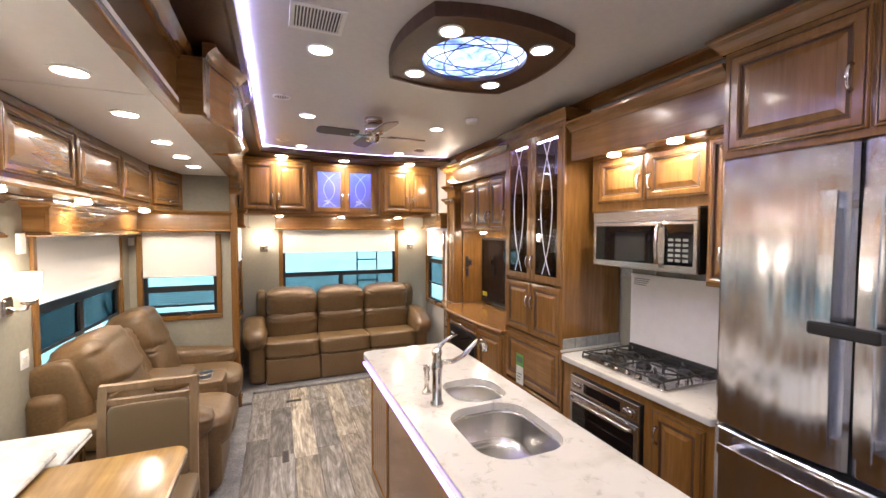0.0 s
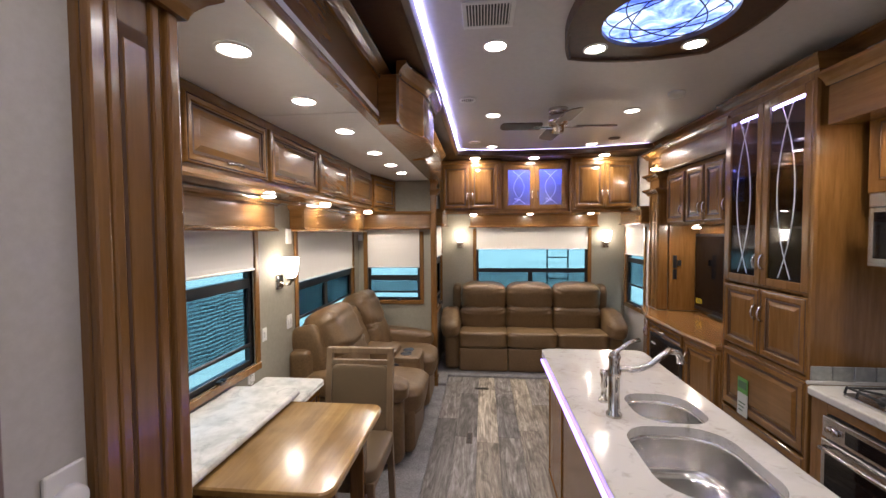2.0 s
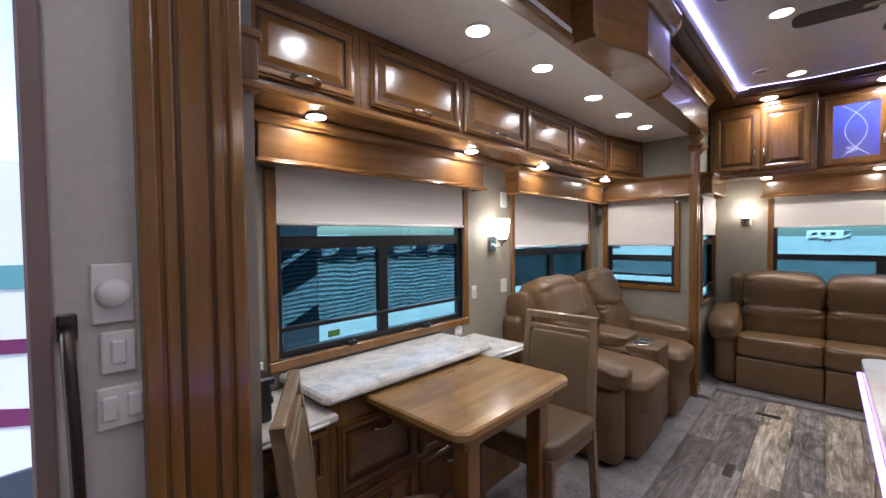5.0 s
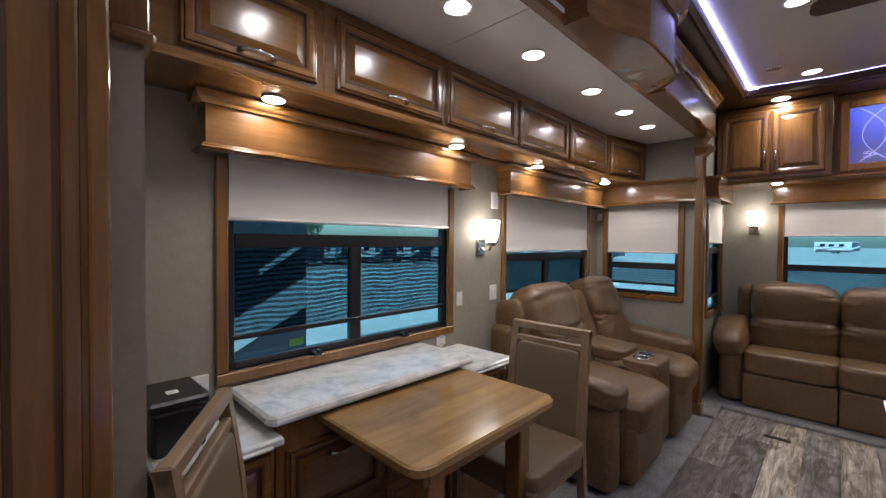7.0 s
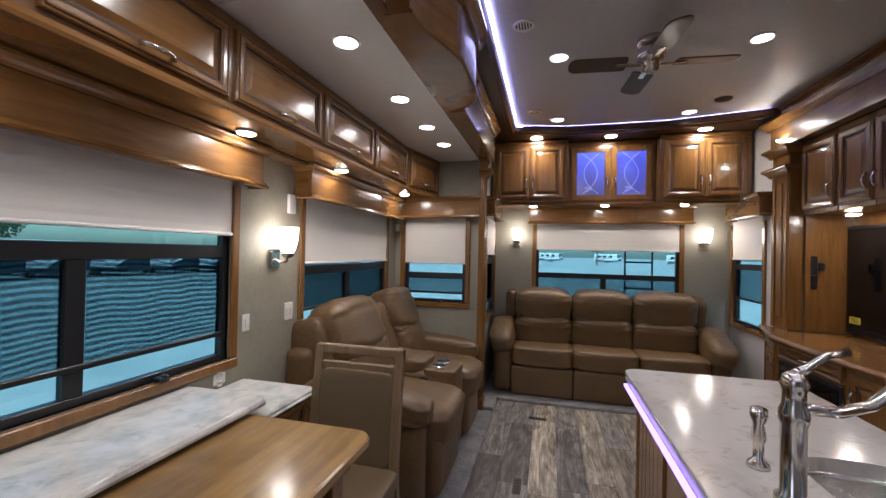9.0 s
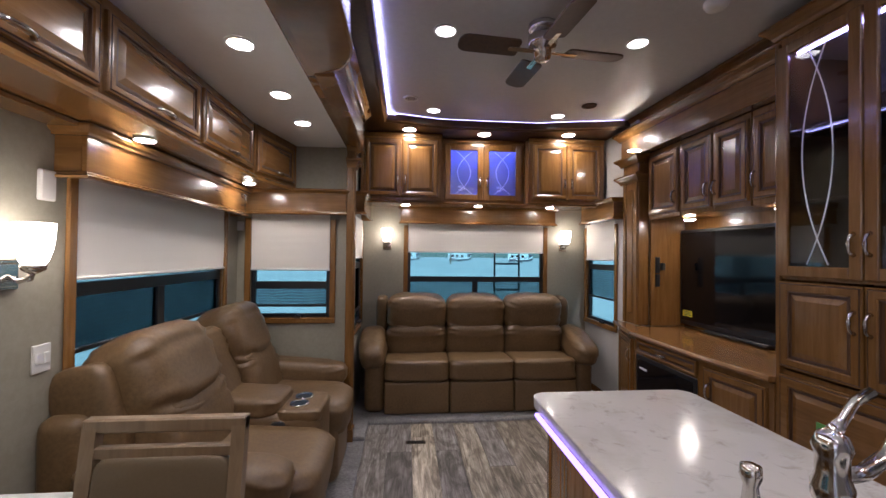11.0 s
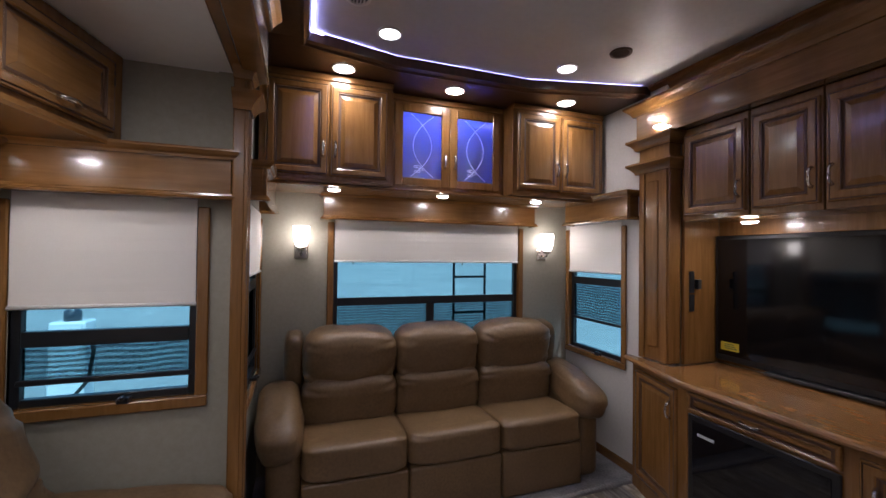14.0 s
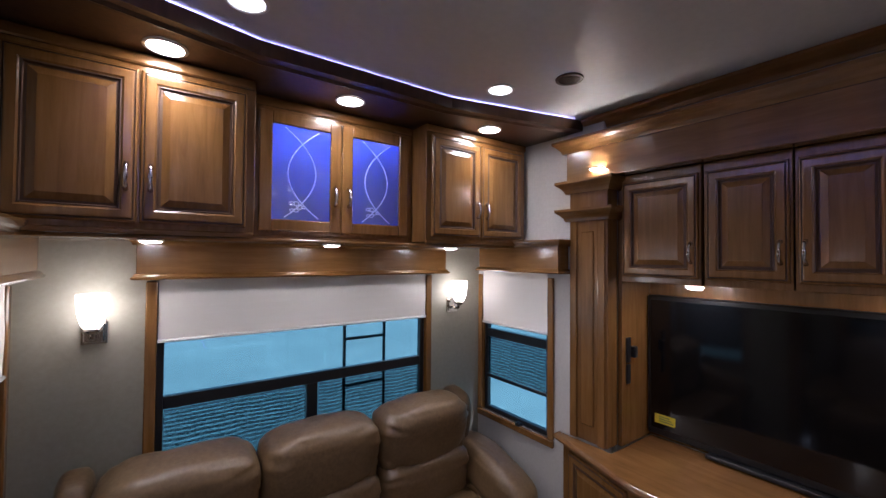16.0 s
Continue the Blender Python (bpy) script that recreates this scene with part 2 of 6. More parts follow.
# laminate planks: each board takes its own tone
PLANK = mat("weathered_oak_plank", (0.2, 0.17, 0.14), 0.42)
t_, b_ = nodes(PLANK)
g_ = tex(t_, coords(t_, (11, 0.9, 11), shift=True), 2.2, 8, 0.72, 2.0)
k_ = tex(t_, coords(t_, (5, 1.3, 5), shift=True), 1.9, 5, 0.6, 2.2)
col_ = ramp(t_, g_, [(0.28, (0.055, 0.046, 0.038)), (0.42, (0.16, 0.143, 0.125)), (0.55, (0.28, 0.262, 0.238)), (0.72, (0.46, 0.45, 0.43))])
inf_ = t_.nodes.new("ShaderNodeObjectInfo")
ton_ = ramp(t_, inf_.outputs["Random"], [(0.0, (0.62, 0.62, 0.66)), (0.3, (0.95, 0.96, 1.02)), (0.55, (0.98, 0.9, 0.78)), (0.75, (1.25, 1.2, 1.1)), (1.0, (1.75, 1.66, 1.5))])
kn_ = ramp(t_, k_, [(0.38, (0.5, 0.47, 0.43)), (0.52, (0.95, 0.93, 0.9)), (0.64, (1.2, 1.2, 1.19))])
t_.links.new(mix(t_, mix(t_, col_, ton_, 1.0), kn_, 1.0), b_.inputs["Base Color"])
bump(t_, b_, g_, 0.15, 0.001)

# ---- building helpers ----
ROOT = {}
WR = pose(0, 0, 0, 0, 0, -90)
WL = pose(0, 0, 0, 0, 0, 90)
ID = Matrix.Identity(4)


def thing(name, at, label, category, group="", kind="", turn=0.0):
    e = new(name)
    e.empty_display_size = 0.1
    m = pose(*at, 0, 0, turn)
    e.matrix_basis = m
    ROOT[e] = m
    return tagged(e, label, category, group, kind)


def solid(name, bm, material, label="", category="", kind="structure", smooth=False):
    """A top-level mesh, in world coordinates."""
    me = bpy.data.meshes.new(name)
    bmesh.ops.recalc_face_normals(bm, faces=bm.faces)
    if smooth:
        for f in bm.faces:
            f.smooth = True
    bm.to_mesh(me)
    bm.free()
    me.materials.append(material)
    ob = new(name, me)
    ROOT[ob] = ID
    return tagged(ob, label, category, "", kind)


def part(name, bm, material, parent, label="", w=None, smooth=False, local=False):
    """One mesh under a thing or a part; the bmesh is in world coordinates, or in those of the frame w."""
    top = parent
    while top.parent:
        top = top.parent
    m = ROOT[top].inverted()
    if not local:
        bm.transform(m @ (w if w is not None else ID))
    bmesh.ops.recalc_face_normals(bm, faces=bm.faces)
    if smooth:
        for f in bm.faces:
            f.smooth = True
    me = bpy.data.meshes.new(name)
    grooved = any(f.material_index for f in bm.faces)
    bm.to_mesh(me)
    bm.free()
    me.materials.append(material)
    if grooved:
        me.materials.append(GLAZE)
    ob = new(name, me)
    ob.parent = parent
    if label:
        ob["label"] = label
    return ob


def B(*boxes, bevel=0.0, seg=1):
    """A bmesh of boxes (x0, x1, y0, y1, z0, z1)."""
    bm = bmesh.new()
    for x0, x1, y0, y1, z0, z1 in boxes:
        r = bmesh.ops.create_cube(bm, size=1.0, matrix=Matrix.LocRotScale(((x0 + x1) / 2, (y0 + y1) / 2, (z0 + z1) / 2), None, (abs(x1 - x0), abs(y1 - y0), abs(z1 - z0))))
        if bevel:
            es = list({e for v in r["verts"] for e in v.link_edges})
            bmesh.ops.bevel(bm, geom=es, offset=bevel, segments=seg, affect="EDGES", profile=0.5)
    return bm


def boards(name, boxes, material, parent, label="", w=None, bevel=0.0):
    """Each box as a part of its own; returns the first."""
    made = [part(name, B(b, bevel=bevel), material, parent, label, w=w) for b in boxes]
    return made[0]


def rings(loops, cap0=True, cap1=True):
    """A skin through loops of equal count."""
    bm = bmesh.new()
    rows = [[bm.verts.new(p) for p in loop] for loop in loops]
    n = len(rows[0])
    for a, b in zip(rows, rows[1:]):
        for i in range(n):
            bm.faces.new((a[i], a[(i + 1) % n], b[(i + 1) % n], b[i]))
    if cap0:
        bm.faces.new(rows[0])
    if cap1:
        bm.faces.new(rows[-1])
    return bm


def lathe(profile, seg=24, centre=(0, 0, 0), cap=True):
    loops = [[(centre[0] + r * math.cos(2 * math.pi * i / seg), centre[1] + r * math.sin(2 * math.pi * i / seg), centre[2] + z) for i in range(seg)] for r, z in profile]
    return rings(loops, cap, cap)


def tube(points, radius, seg=8):
    """A round bar swept along points; radius a number or one for each point."""
    pts = [Vector(p) for p in points]
    loops, side = [], None
    for i, p in enumerate(pts):
        d = (pts[min(i + 1, len(pts) - 1)] - pts[max(i - 1, 0)]).normalized()
        if side is None:
            side = d.orthogonal().normalized()
        side = (side - d * side.dot(d)).normalized()
        up = d.cross(side)
        r = radius[i] if isinstance(radius, (list, tuple)) else radius
        loops.append([p + side * r * math.cos(2 * math.pi * k / seg) + up * r * math.sin(2 * math.pi * k / seg) for k in range(seg)])
    return rings(loops)


def prism(outline, z0, z1, bevel=0.0):
    """An outline in plan, pulled up from z0 to z1, with an eased top edge."""
    if not bevel:
        return rings([[(x, y, z0) for x, y in outline], [(x, y, z1) for x, y in outline]])
    n = len(outline)
    inner = []
    area = sum(outline[i][0] * outline[(i + 1) % n][1] - outline[(i + 1) % n][0] * outline[i][1] for i in range(n))
    s = 1 if area > 0 else -1
    for i in range(n):
        a, p, c = Vector(outline[i - 1]), Vector(outline[i]), Vector(outline[(i + 1) % n])
        d = ((p - a).normalized() + (c - p).normalized()).normalized()
        inner.append((p.x - d.y * s * bevel, p.y + d.x * s * bevel))
    return rings([[(x, y, z0) for x, y in inner], [(x, y, z0 + bevel) for x, y in outline], [(x, y, z1 - bevel) for x, y in outline], [(x, y, z1) for x, y in inner]])


def rounded(x0, x1, y0, y1, radii, seg=6):
    """A rectangle in plan with a radius for each corner, from lower left, anticlockwise."""
    out = []
    for (cx, cy, a0), r in zip(((x0, y0, 180), (x1, y0, 270), (x1, y1, 0), (x0, y1, 90)), radii):
        if r <= 0:
            out.append((cx, cy))
            continue
        mx, my = cx + (r if cx == x0 else -r), cy + (r if cy == y0 else -r)
        for k in range(seg + 1):
            a = radians(a0 + 90 * k / seg)
            out.append((mx + r * math.cos(a), my + r * math.sin(a)))
    return out


def pillow(centre, size, e=0.35, m=None, crease=0.0, nu=28, nv=16, seed=0.0):
    """A stuffed cushion: a box with round, slightly rumpled faces."""
    bm = bmesh.new()

    def sp(v, p):
        return math.copysign(abs(v) ** p, v)
    loops = []
    for j in range(1, nv):
        phi = -math.pi / 2 + math.pi * j / nv
        loop = []
        for i in range(nu):
            th = 2 * math.pi * i / nu
            p = Vector((sp(math.cos(phi), e) * sp(math.cos(th), e) * size[0] / 2, sp(math.cos(phi), e) * sp(math.sin(th), e) * size[1] / 2, sp(math.sin(phi), e) * size[2] / 2))
            if crease:
                p += p.normalized() * crease * noise.noise(Vector((p.x * 7 + seed, p.y * 7, p.z * 7 + seed)))
            loop.append(p)
        loops.append(loop)
    bm.free()
    bm = rings(loops)
    bm.transform(Matrix.Translation(centre) @ (m if m is not None else ID))
    return bm


def join(*bms):
    """Several bmeshes as one."""
    out = bmesh.new()
    for b in bms:
        me = bpy.data.meshes.new("tmp")
        b.to_mesh(me)
        b.free()
        out.from_mesh(me)
        bpy.data.meshes.remove(me)
    return out


def moulding(profile, path, closed=False):
    """A profile (out, up) run along a plan path of (x, y, z) with mitred corners; out is to the right of the way."""
    pts = [Vector(p) for p in path]
    loops = []
    for i, p in enumerate(pts):
        a = (p - pts[i - 1]) if i else (pts[1] - p)
        b = (pts[i + 1] - p) if i < len(pts) - 1 else a
        a, b = a.normalized(), b.normalized()
        na, nb = Vector((a.y, -a.x, 0)), Vector((b.y, -b.x, 0))
        n = (na + nb).normalized()
        n /= max(0.3, n.dot(na))
        loops.append([p + n * o + Vector((0, 0, u)) for o, u in profile])
    return rings(loops)


CROWN = ((0, 0), (0.012, 0), (0.016, 0.012), (0.02, 0.02), (0.035, 0.038), (0.05, 0.05), (0.056, 0.056), (0.056, 0.07), (0, 0.07))
CAP = ((0, 0), (0.008, 0), (0.010, 0.008), (0.016, 0.014), (0.02, 0.024), (0.02, 0.032), (0, 0.032))


def panel_door(u0, u1, z0, z1, v, stile=0.055, thick=0.02, arch=0.0):
    """A raised-panel door front in a wall frame: u along, v outward; the face looks to -v."""
    edge = ((0, 0.0), (0, -thick + 0.004), (0.004, -thick))
    if stile >= 0.04:
        edge = ((0, 0.0), (0, -thick + 0.008), (0.003, -thick + 0.003), (0.008, -thick + 0.002), (0.0105, -thick + 0.006), (0.013, -thick + 0.001), (0.018, -thick))
    prof = edge + ((stile - 0.014, -thick), (stile - 0.008, -thick + 0.004), (stile - 0.003, -thick + 0.003), (stile, -thick + 0.010), (stile + 0.008, -thick + 0.010), (stile + 0.032, -thick + 0.002), (stile + 0.036, -thick + 0.002))
    loops = [[(u0 + i, v + d, z0 + i), (u1 - i, v + d, z0 + i), (u1 - i, v + d, z1 - i), (u0 + i, v + d, z1 - i)] for i, d in prof]
    bm = rings(loops)
    for f in bm.faces:
        c = f.calc_center_median()
        i = min(c.x - u0, u1 - c.x, c.z - z0, z1 - c.z)
        f.material_index = 1 if stile - 0.007 < i < stile + 0.006 or (stile >= 0.04 and 0.009 < i < 0.0125) else 0
    return bm


def pull(u, z, v, length=0.09, upright=True):
    """A curved bar handle with two feet and a beaded middle."""
    pts = []
    for k in range(9):
        s = -1 + 2 * k / 8
        out = 0.026 * (1 - s ** 4) + 0.002
        along = s * length / 2
        pts.append((u, v - out, z + along) if upright else (u + along, v - out, z))
    rad = [0.009, 0.0075, 0.0055, 0.0065, 0.0085, 0.0065, 0.0055, 0.0075, 0.009]
    return tube(pts, rad, 8)


def door(parent, u0, u1, z0, z1, v, w, hu=None, hz=None, upright=True, stile=0.055, length=0.09):
    d = part("door", panel_door(u0, u1, z0, z1, v, stile), WOOD if upright else WOOD_H, parent, w=w)
    if hu is not None:
        part("handle", pull(hu, hz, v - 0.02, length, upright), CHROME, d, "brushed nickel pull", w=w, smooth=True)
    return d


def wall(name, frame_m, v0, v1, u0, u1, z0, z1, holes, material, label):
    us = sorted({u0, u1, *[h[0] for h in holes], *[h[1] for h in holes]})
    zs = sorted({z0, z1, *[h[2] for h in holes], *[h[3] for h in holes]})
    cells = []
    for a, b in zip(us, us[1:]):
        for c, d in zip(zs, zs[1:]):
            if not any(h[0] <= a and b <= h[1] and h[2] <= c and d <= h[3] for h in holes):
                cells.append((a, b, v0, v1, c, d))
    bm = B(*cells)
    bmesh.ops.remove_doubles(bm, verts=bm.verts, dist=1e-5)
    bm.transform(frame_m)
    return solid(name, bm, material, label, "wall")


def window(n, w, v, u0, u1, z0, z1, bar, mull, sash, shade_z, label, night=False):
    """A caravan window: wooden casing, black frame, tinted panes, insect screen. u0..z1 is the outside of the casing."""
    at = w @ Vector(((u0 + u1) / 2, v, z0))
    t = thing(f"window_{n}", at, label, "window", kind="structure")
    c = 0.045
    boards("casing_board", ((u0, u0 + c, v - 0.018, v, z0 + c, z1), (u1 - c, u1, v - 0.018, v, z0 + c, z1), (u0, u1, v - 0.022, v, z0, z0 + c)), WOOD, t, "stained wooden casing", w=w, bevel=0.005)
    boards("reveal", ((u0 + c - 0.012, u0 + c, v + 0.002, v + 0.05, z0 + c, z1), (u1 - c, u1 - c + 0.012, v + 0.002, v + 0.05, z0 + c, z1), (u0 + c, u1 - c, v + 0.002, v + 0.05, z0 + c - 0.012, z0 + c)), WOOD, t, "", w=w)
    a0, a1, b0, b1 = u0 + c, u1 - c, z0 + c, z1
    f = 0.03
    fr = boards("window_frame", ((a0, a0 + f, v + 0.012, v + 0.048, b0, b1), (a1 - f, a1, v + 0.012, v + 0.048, b0, b1), (a0 + f, a1 - f, v + 0.012, v + 0.048, b0, b0 + f), (a0 + f, a1 - f, v + 0.012, v + 0.048, b1 - f, b1)), FRAMEBLACK, t, "black aluminium frame", w=w, bevel=0.003)
    part("transom", B((a0 + f, a1 - f, v + 0.010, v + 0.046, bar - 0.029, bar + 0.029), bevel=0.003), FRAMEBLACK, fr, w=w)
    if mull is not None:
        part("mullion", B((mull - 0.03, mull + 0.03, v + 0.012, v + 0.044, b0 + f, bar - 0.029), bevel=0.003), FRAMEBLACK, fr, w=w)
    if sash is not None:
        part("sash_bar", B((a0 + f - 0.01, a1 - f + 0.01, v + 0.004, v + 0.022, sash - 0.010, sash + 0.010), bevel=0.003), FRAMEBLACK, fr, w=w)
        for k in ((0.3, 0.72) if mull is not None else (0.6,)):
            uu = a0 + (a1 - a0) * k
            part("latch", B((uu - 0.022, uu + 0.022, v - 0.028, v + 0.01, b0 - 0.004, b0 + 0.018), (uu - 0.008, uu + 0.008, v - 0.04, v - 0.01, b0 + 0.010, b0 + 0.026), bevel=0.004), BLACK, fr, w=w)
    panes = [(a0 + f, a1 - f, bar + 0.029, b1 - f)]
    cols = ((a0 + f, mull - 0.03), (mull + 0.03, a1 - f)) if mull is not None else ((a0 + f, a1 - f),)
    panes += [(p, q, b0 + f, bar - 0.029) for p, q in cols]
    for p, q, r, s in panes:
        g = part("pane", B((p, q, v + 0.034, v + 0.038, r, s)), GLASS, t, w=w)
        g.visible_shadow = False
    for p, q in cols:
        lo = sash if sash is not None else b0 + f
        g = part("insect_screen", B((p, q, v + 0.026, v + 0.028, lo, bar - 0.029)), DARKMESH if night else MESH, t, w=w)
        g.visible_shadow = False
    # roller shade
    s = thing("roller_shade", w @ Vector(((u0 + u1) / 2, v, shade_z)), "cream fabric roller shade pulled part way down", "blind", "roller shades")
    ts = z1 + 0.03
    nz = 8
    fab = rings([[(a0 + 0.004, v - 0.010 + 0.002 * math.sin(k), shade_z + (ts - shade_z) * k / nz), (a1 - 0.004, v - 0.010 + 0.002 * math.sin(k + 1.2), shade_z + (ts - shade_z) * k / nz), (a1 - 0.004, v - 0.008 + 0.002 * math.sin(k + 1.2), shade_z + (ts - shade_z) * k / nz), (a0 + 0.004, v - 0.008 + 0.002 * math.sin(k), shade_z + (ts - shade_z) * k / nz)] for k in range(nz + 1)])
    part("fabric", fab, SHADE, s, w=w)
    part("hem_bar", tube([(a0 + 0.002, v - 0.010, shade_z), (a1 - 0.002, v - 0.010, shade_z)], 0.008, 8), WHITE, s, "white hem bar", w=w, smooth=True)
    return t


def valance(w, u0, u1, v_wall, depth, z0, z1, ends=True, label="glossy stained wooden window valance with moulded edges"):
    t = thing("window_valance", w @ Vector(((u0 + u1) / 2, v_wall - depth / 2, z0)), label, "valance", "window valances")
    f = v_wall - depth
    boards("face_board", ((u0, u1, f, f + 0.018, z0, z1), (u0, u0 + 0.018, f + 0.018, v_wall - 0.001, z0, z1), (u1 - 0.018, u1, f + 0.018, v_wall - 0.001, z0, z1)), WOOD_H, t, "", w=w, bevel=0.002)
    path = [(u0, v_wall - 0.001, 0), (u0, f, 0), (u1, f, 0), (u1, v_wall - 0.001, 0)]
    up = [(x, y, z1 - 0.004) for x, y, z in path]
    dn = [(x, y, z0 - 0.012) for x, y, z in path]
    part("top_moulding", moulding([(o * 1.7, u * 1.25 - 0.008) for o, u in CAP], up), WOOD_H, t, w=w)
    part("bottom_moulding", moulding(((0, 0), (0.016, 0.002), (0.020, 0.010), (0.012, 0.016), (0.010, 0.022), (0.004, 0.028), (0, 0.028)), dn), WOOD_H, t, w=w)
    return t


# ---- large structure ----
CZ = 2.66      # main ceiling
SZ = 2.28      # slide-out ceiling
wall("wall_rear", ID, 0, 0.07, -1.30, 1.30, 0, 2.75, [(-0.745, 0.745, 0.80, 1.74)], WALL, "olive vinyl rear wall with a wide window opening")
wall("wall_left_rear", WL, 1.22, 1.29, -1.075, 0, 0, 2.75, [(-0.70, -0.08, 0.77, 1.74)], WALL, "olive vinyl side wall with a small window opening")
wall("wall_right_rear", WR, 1.22, 1.29, 0, 1.03, 0, 2.75, [(0.05, 0.66, 0.77, 1.74)], WALLGREY, "pale vinyl side wall with a small window opening")
wall("wall_slide_rear", ID, -1.06, -1.00, -2.12, -1.291, 0, SZ + 0.06, [(-1.955, -1.355, 0.935, 1.70)], WALL, "olive vinyl end wall of the slide-out")
wall("wall_slide_outer", WL, 2.06, 2.12, -4.84, -1.06, 0, SZ + 0.06, [(-4.40, -3.185, 0.89, 1.70), (-2.60, -1.31, 0.90, 1.72)], WALL, "olive vinyl outer wall of the slide-out with two windows")
wall("wall_slide_front", ID, -4.87, -4.78, -2.06, -1.29, 0, SZ + 0.06, [], WALL, "olive vinyl front wall of the slide-out")
wall("wall_left_front", WL, 1.22, 1.29, -7.0, -4.90, 0, 2.75, [(-6.0, -5.128, -0.01, 2.02)], WALLGREY, "pale vinyl wall beside the entry door")
wall("wall_left_header", WL, 1.225, 1.29, -4.84, -1.155, SZ + 0.06, 2.75, [], WALL, "wall above the slide-out opening")
wall("wall_right_outer", WR, 1.62, 1.68, 1.02, 5.40, 0, 2.75, [], WALL, "outer wall of the kitchen slide-out")
wall("wall_right_return", ID, -1.055, -1.03, 1.29, 1.68, 0, 2.75, [], WALL, "end wall of the kitchen slide-out")
wall("wall_right_front_return", ID, -5.46, -5.40, 1.22, 1.68, 0, 2.75, [], WALLGREY, "front end wall of the kitchen slide-out")
wall("wall_right_front", WR, 1.22, 1.29, 5.46, 7.0, 0, 2.75, [], WALLGREY, "pale vinyl wall behind the kitchen")
wall("wall_front", ID, -7.07, -7.0, -1.30, 1.30, 0, 2.75, [], WALLGREY, "pale vinyl front wall")
wall("wall_above_kitchen", WR, 1.25, 1.31, 1.08, 5.40, 2.47, 2.75, [], WALL, "olive strip of wall above the kitchen cabinets")
solid("floor", B((-1.29, 1.68, -7.07, 0.07, -0.10, -0.016)), CARPET, "sub-floor under the planks", "floor")
solid("floor_carpet_slide", prism(rounded(-2.16, -1.06, -4.84, -1.15, (0, 0.01, 0.01, 0)), -0.09, 0.004, 0.004), CARPET, "grey speckled carpet in the slide-out", "carpet")
solid("floor_carpet_rear", prism([(-1.22, -0.0), (-1.22, -1.15), (-1.06, -1.15), (-1.06, -0.86), (0.0, -0.86), (1.10, -0.80), (1.22, -0.80), (1.22, 0)], -0.015, 0.03, 0.012), CARPET, "grey carpeted low step under the sofa", "carpet")
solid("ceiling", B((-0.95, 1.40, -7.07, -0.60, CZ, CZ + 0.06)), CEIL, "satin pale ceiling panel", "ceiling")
# paler base colour here stands for the lamp light on the panel
solid("ceiling_slide", B((-2.12, -1.19, -4.84, -1.00, SZ, SZ + 0.05)), SLIDECEIL_LIT, "satin slide-out ceiling, lamp light put into its paler tone", "ceiling")
solid("ceiling_seam", B((-1.80, -1.24, -3.605, -3.588, SZ - 0.004, SZ + 0.002), bevel=0.002), SLIDECEIL_LIT, "joint strip across the slide-out ceiling", "trim")
solid("roof", B((-2.2, 1.72, -7.1, 0.1, 2.76, 2.82)), CEIL, "closed roof", "roof")
# lower dark soffit round the tray
COVE = [(-0.925, -7.0), (-0.925, -0.82), (-0.45, -0.70), (0.40, -0.70), (1.16, -0.875)]
rear_soffit = [(-0.96, -0.84), (-0.46, -0.72), (0.41, -0.72), (1.17, -0.895), (1.22, -0.895), (1.22, 0), (-1.22, 0), (-1.22, -0.84)]
solid("ceiling_soffit_rear", prism(rear_soffit, 2.60, 2.655), TRIMCEIL, "dark wooden soffit over the rear cabinets", "soffit")
solid("ceiling_soffit_left", B((-1.225, -0.955, -7.0, -0.842, 2.60, 2.655)), TRIMCEIL, "dark olive soffit beside the tray ceiling", "soffit")
led_path = [(x, y, CZ - 0.022) for x, y in COVE]
tr = thing("trim_cove", (-0.92, -3.0, 2.6), "dark stained cove moulding round the tray ceiling", "moulding", kind="structure")
part("cove_moulding", moulding(((0.0, 0.0), (-0.01, -0.03), (-0.035, -0.05), (-0.05, -0.045), (-0.05, 0.02), (0.0, 0.02)), [(x, y, CZ - 0.02) for x, y in COVE]), TRIMCEIL, tr)
led = thing("led_strip", (-0.92, -3.0, 2.63), "lit blue-white light strip along the tray ceiling edge", "light strip")
part("diffuser", moulding(((0.002, 0.004), (0.012, 0.007), (0.012, 0.018), (0.002, 0.018)), led_path), LEDLIGHT, led)
crown_r = thing("trim_crown_right", (1.2, -3, 2.59), "stained crown moulding along the ceiling edge", "moulding", kind="structure")
part("crown_moulding", moulding(CROWN, [(1.25, -5.4, CZ - 0.071), (1.25, -0.90, CZ - 0.071)][::-1]), WOOD_H, crown_r)

# planks of the floor
random.seed(4)
plank_meshes = {}
fl = thing("floor_planks", (0, -3, 0), "weathered grey-brown laminate planks laid lengthwise", "floor", kind="structure")


def plank(x0, x1, y0, y1):
    key = (round(x1 - x0, 3), round(y1 - y0, 2))
    if key not in plank_meshes:
        bm = prism(rounded(-key[0] / 2 + 0.0008, key[0] / 2 - 0.0008, -key[1] / 2 + 0.0008, key[1] / 2 - 0.0008, (0, 0, 0, 0)), -0.014, 0.0, 0.0012)
        bmesh.ops.recalc_face_normals(bm, faces=bm.faces)
        me = bpy.data.meshes.new("plank")
        bm.to_mesh(me)
        bm.free()
        me.materials.append(PLANK)
        plank_meshes[key] = me
    ob = new("plank", plank_meshes[key])
    ob.parent = fl
    ob.location = ((x0 + x1) / 2, (y0 + y1) / 2 + 3, 0)


# ---- posts, fascia, corbel of the left slide-out ----


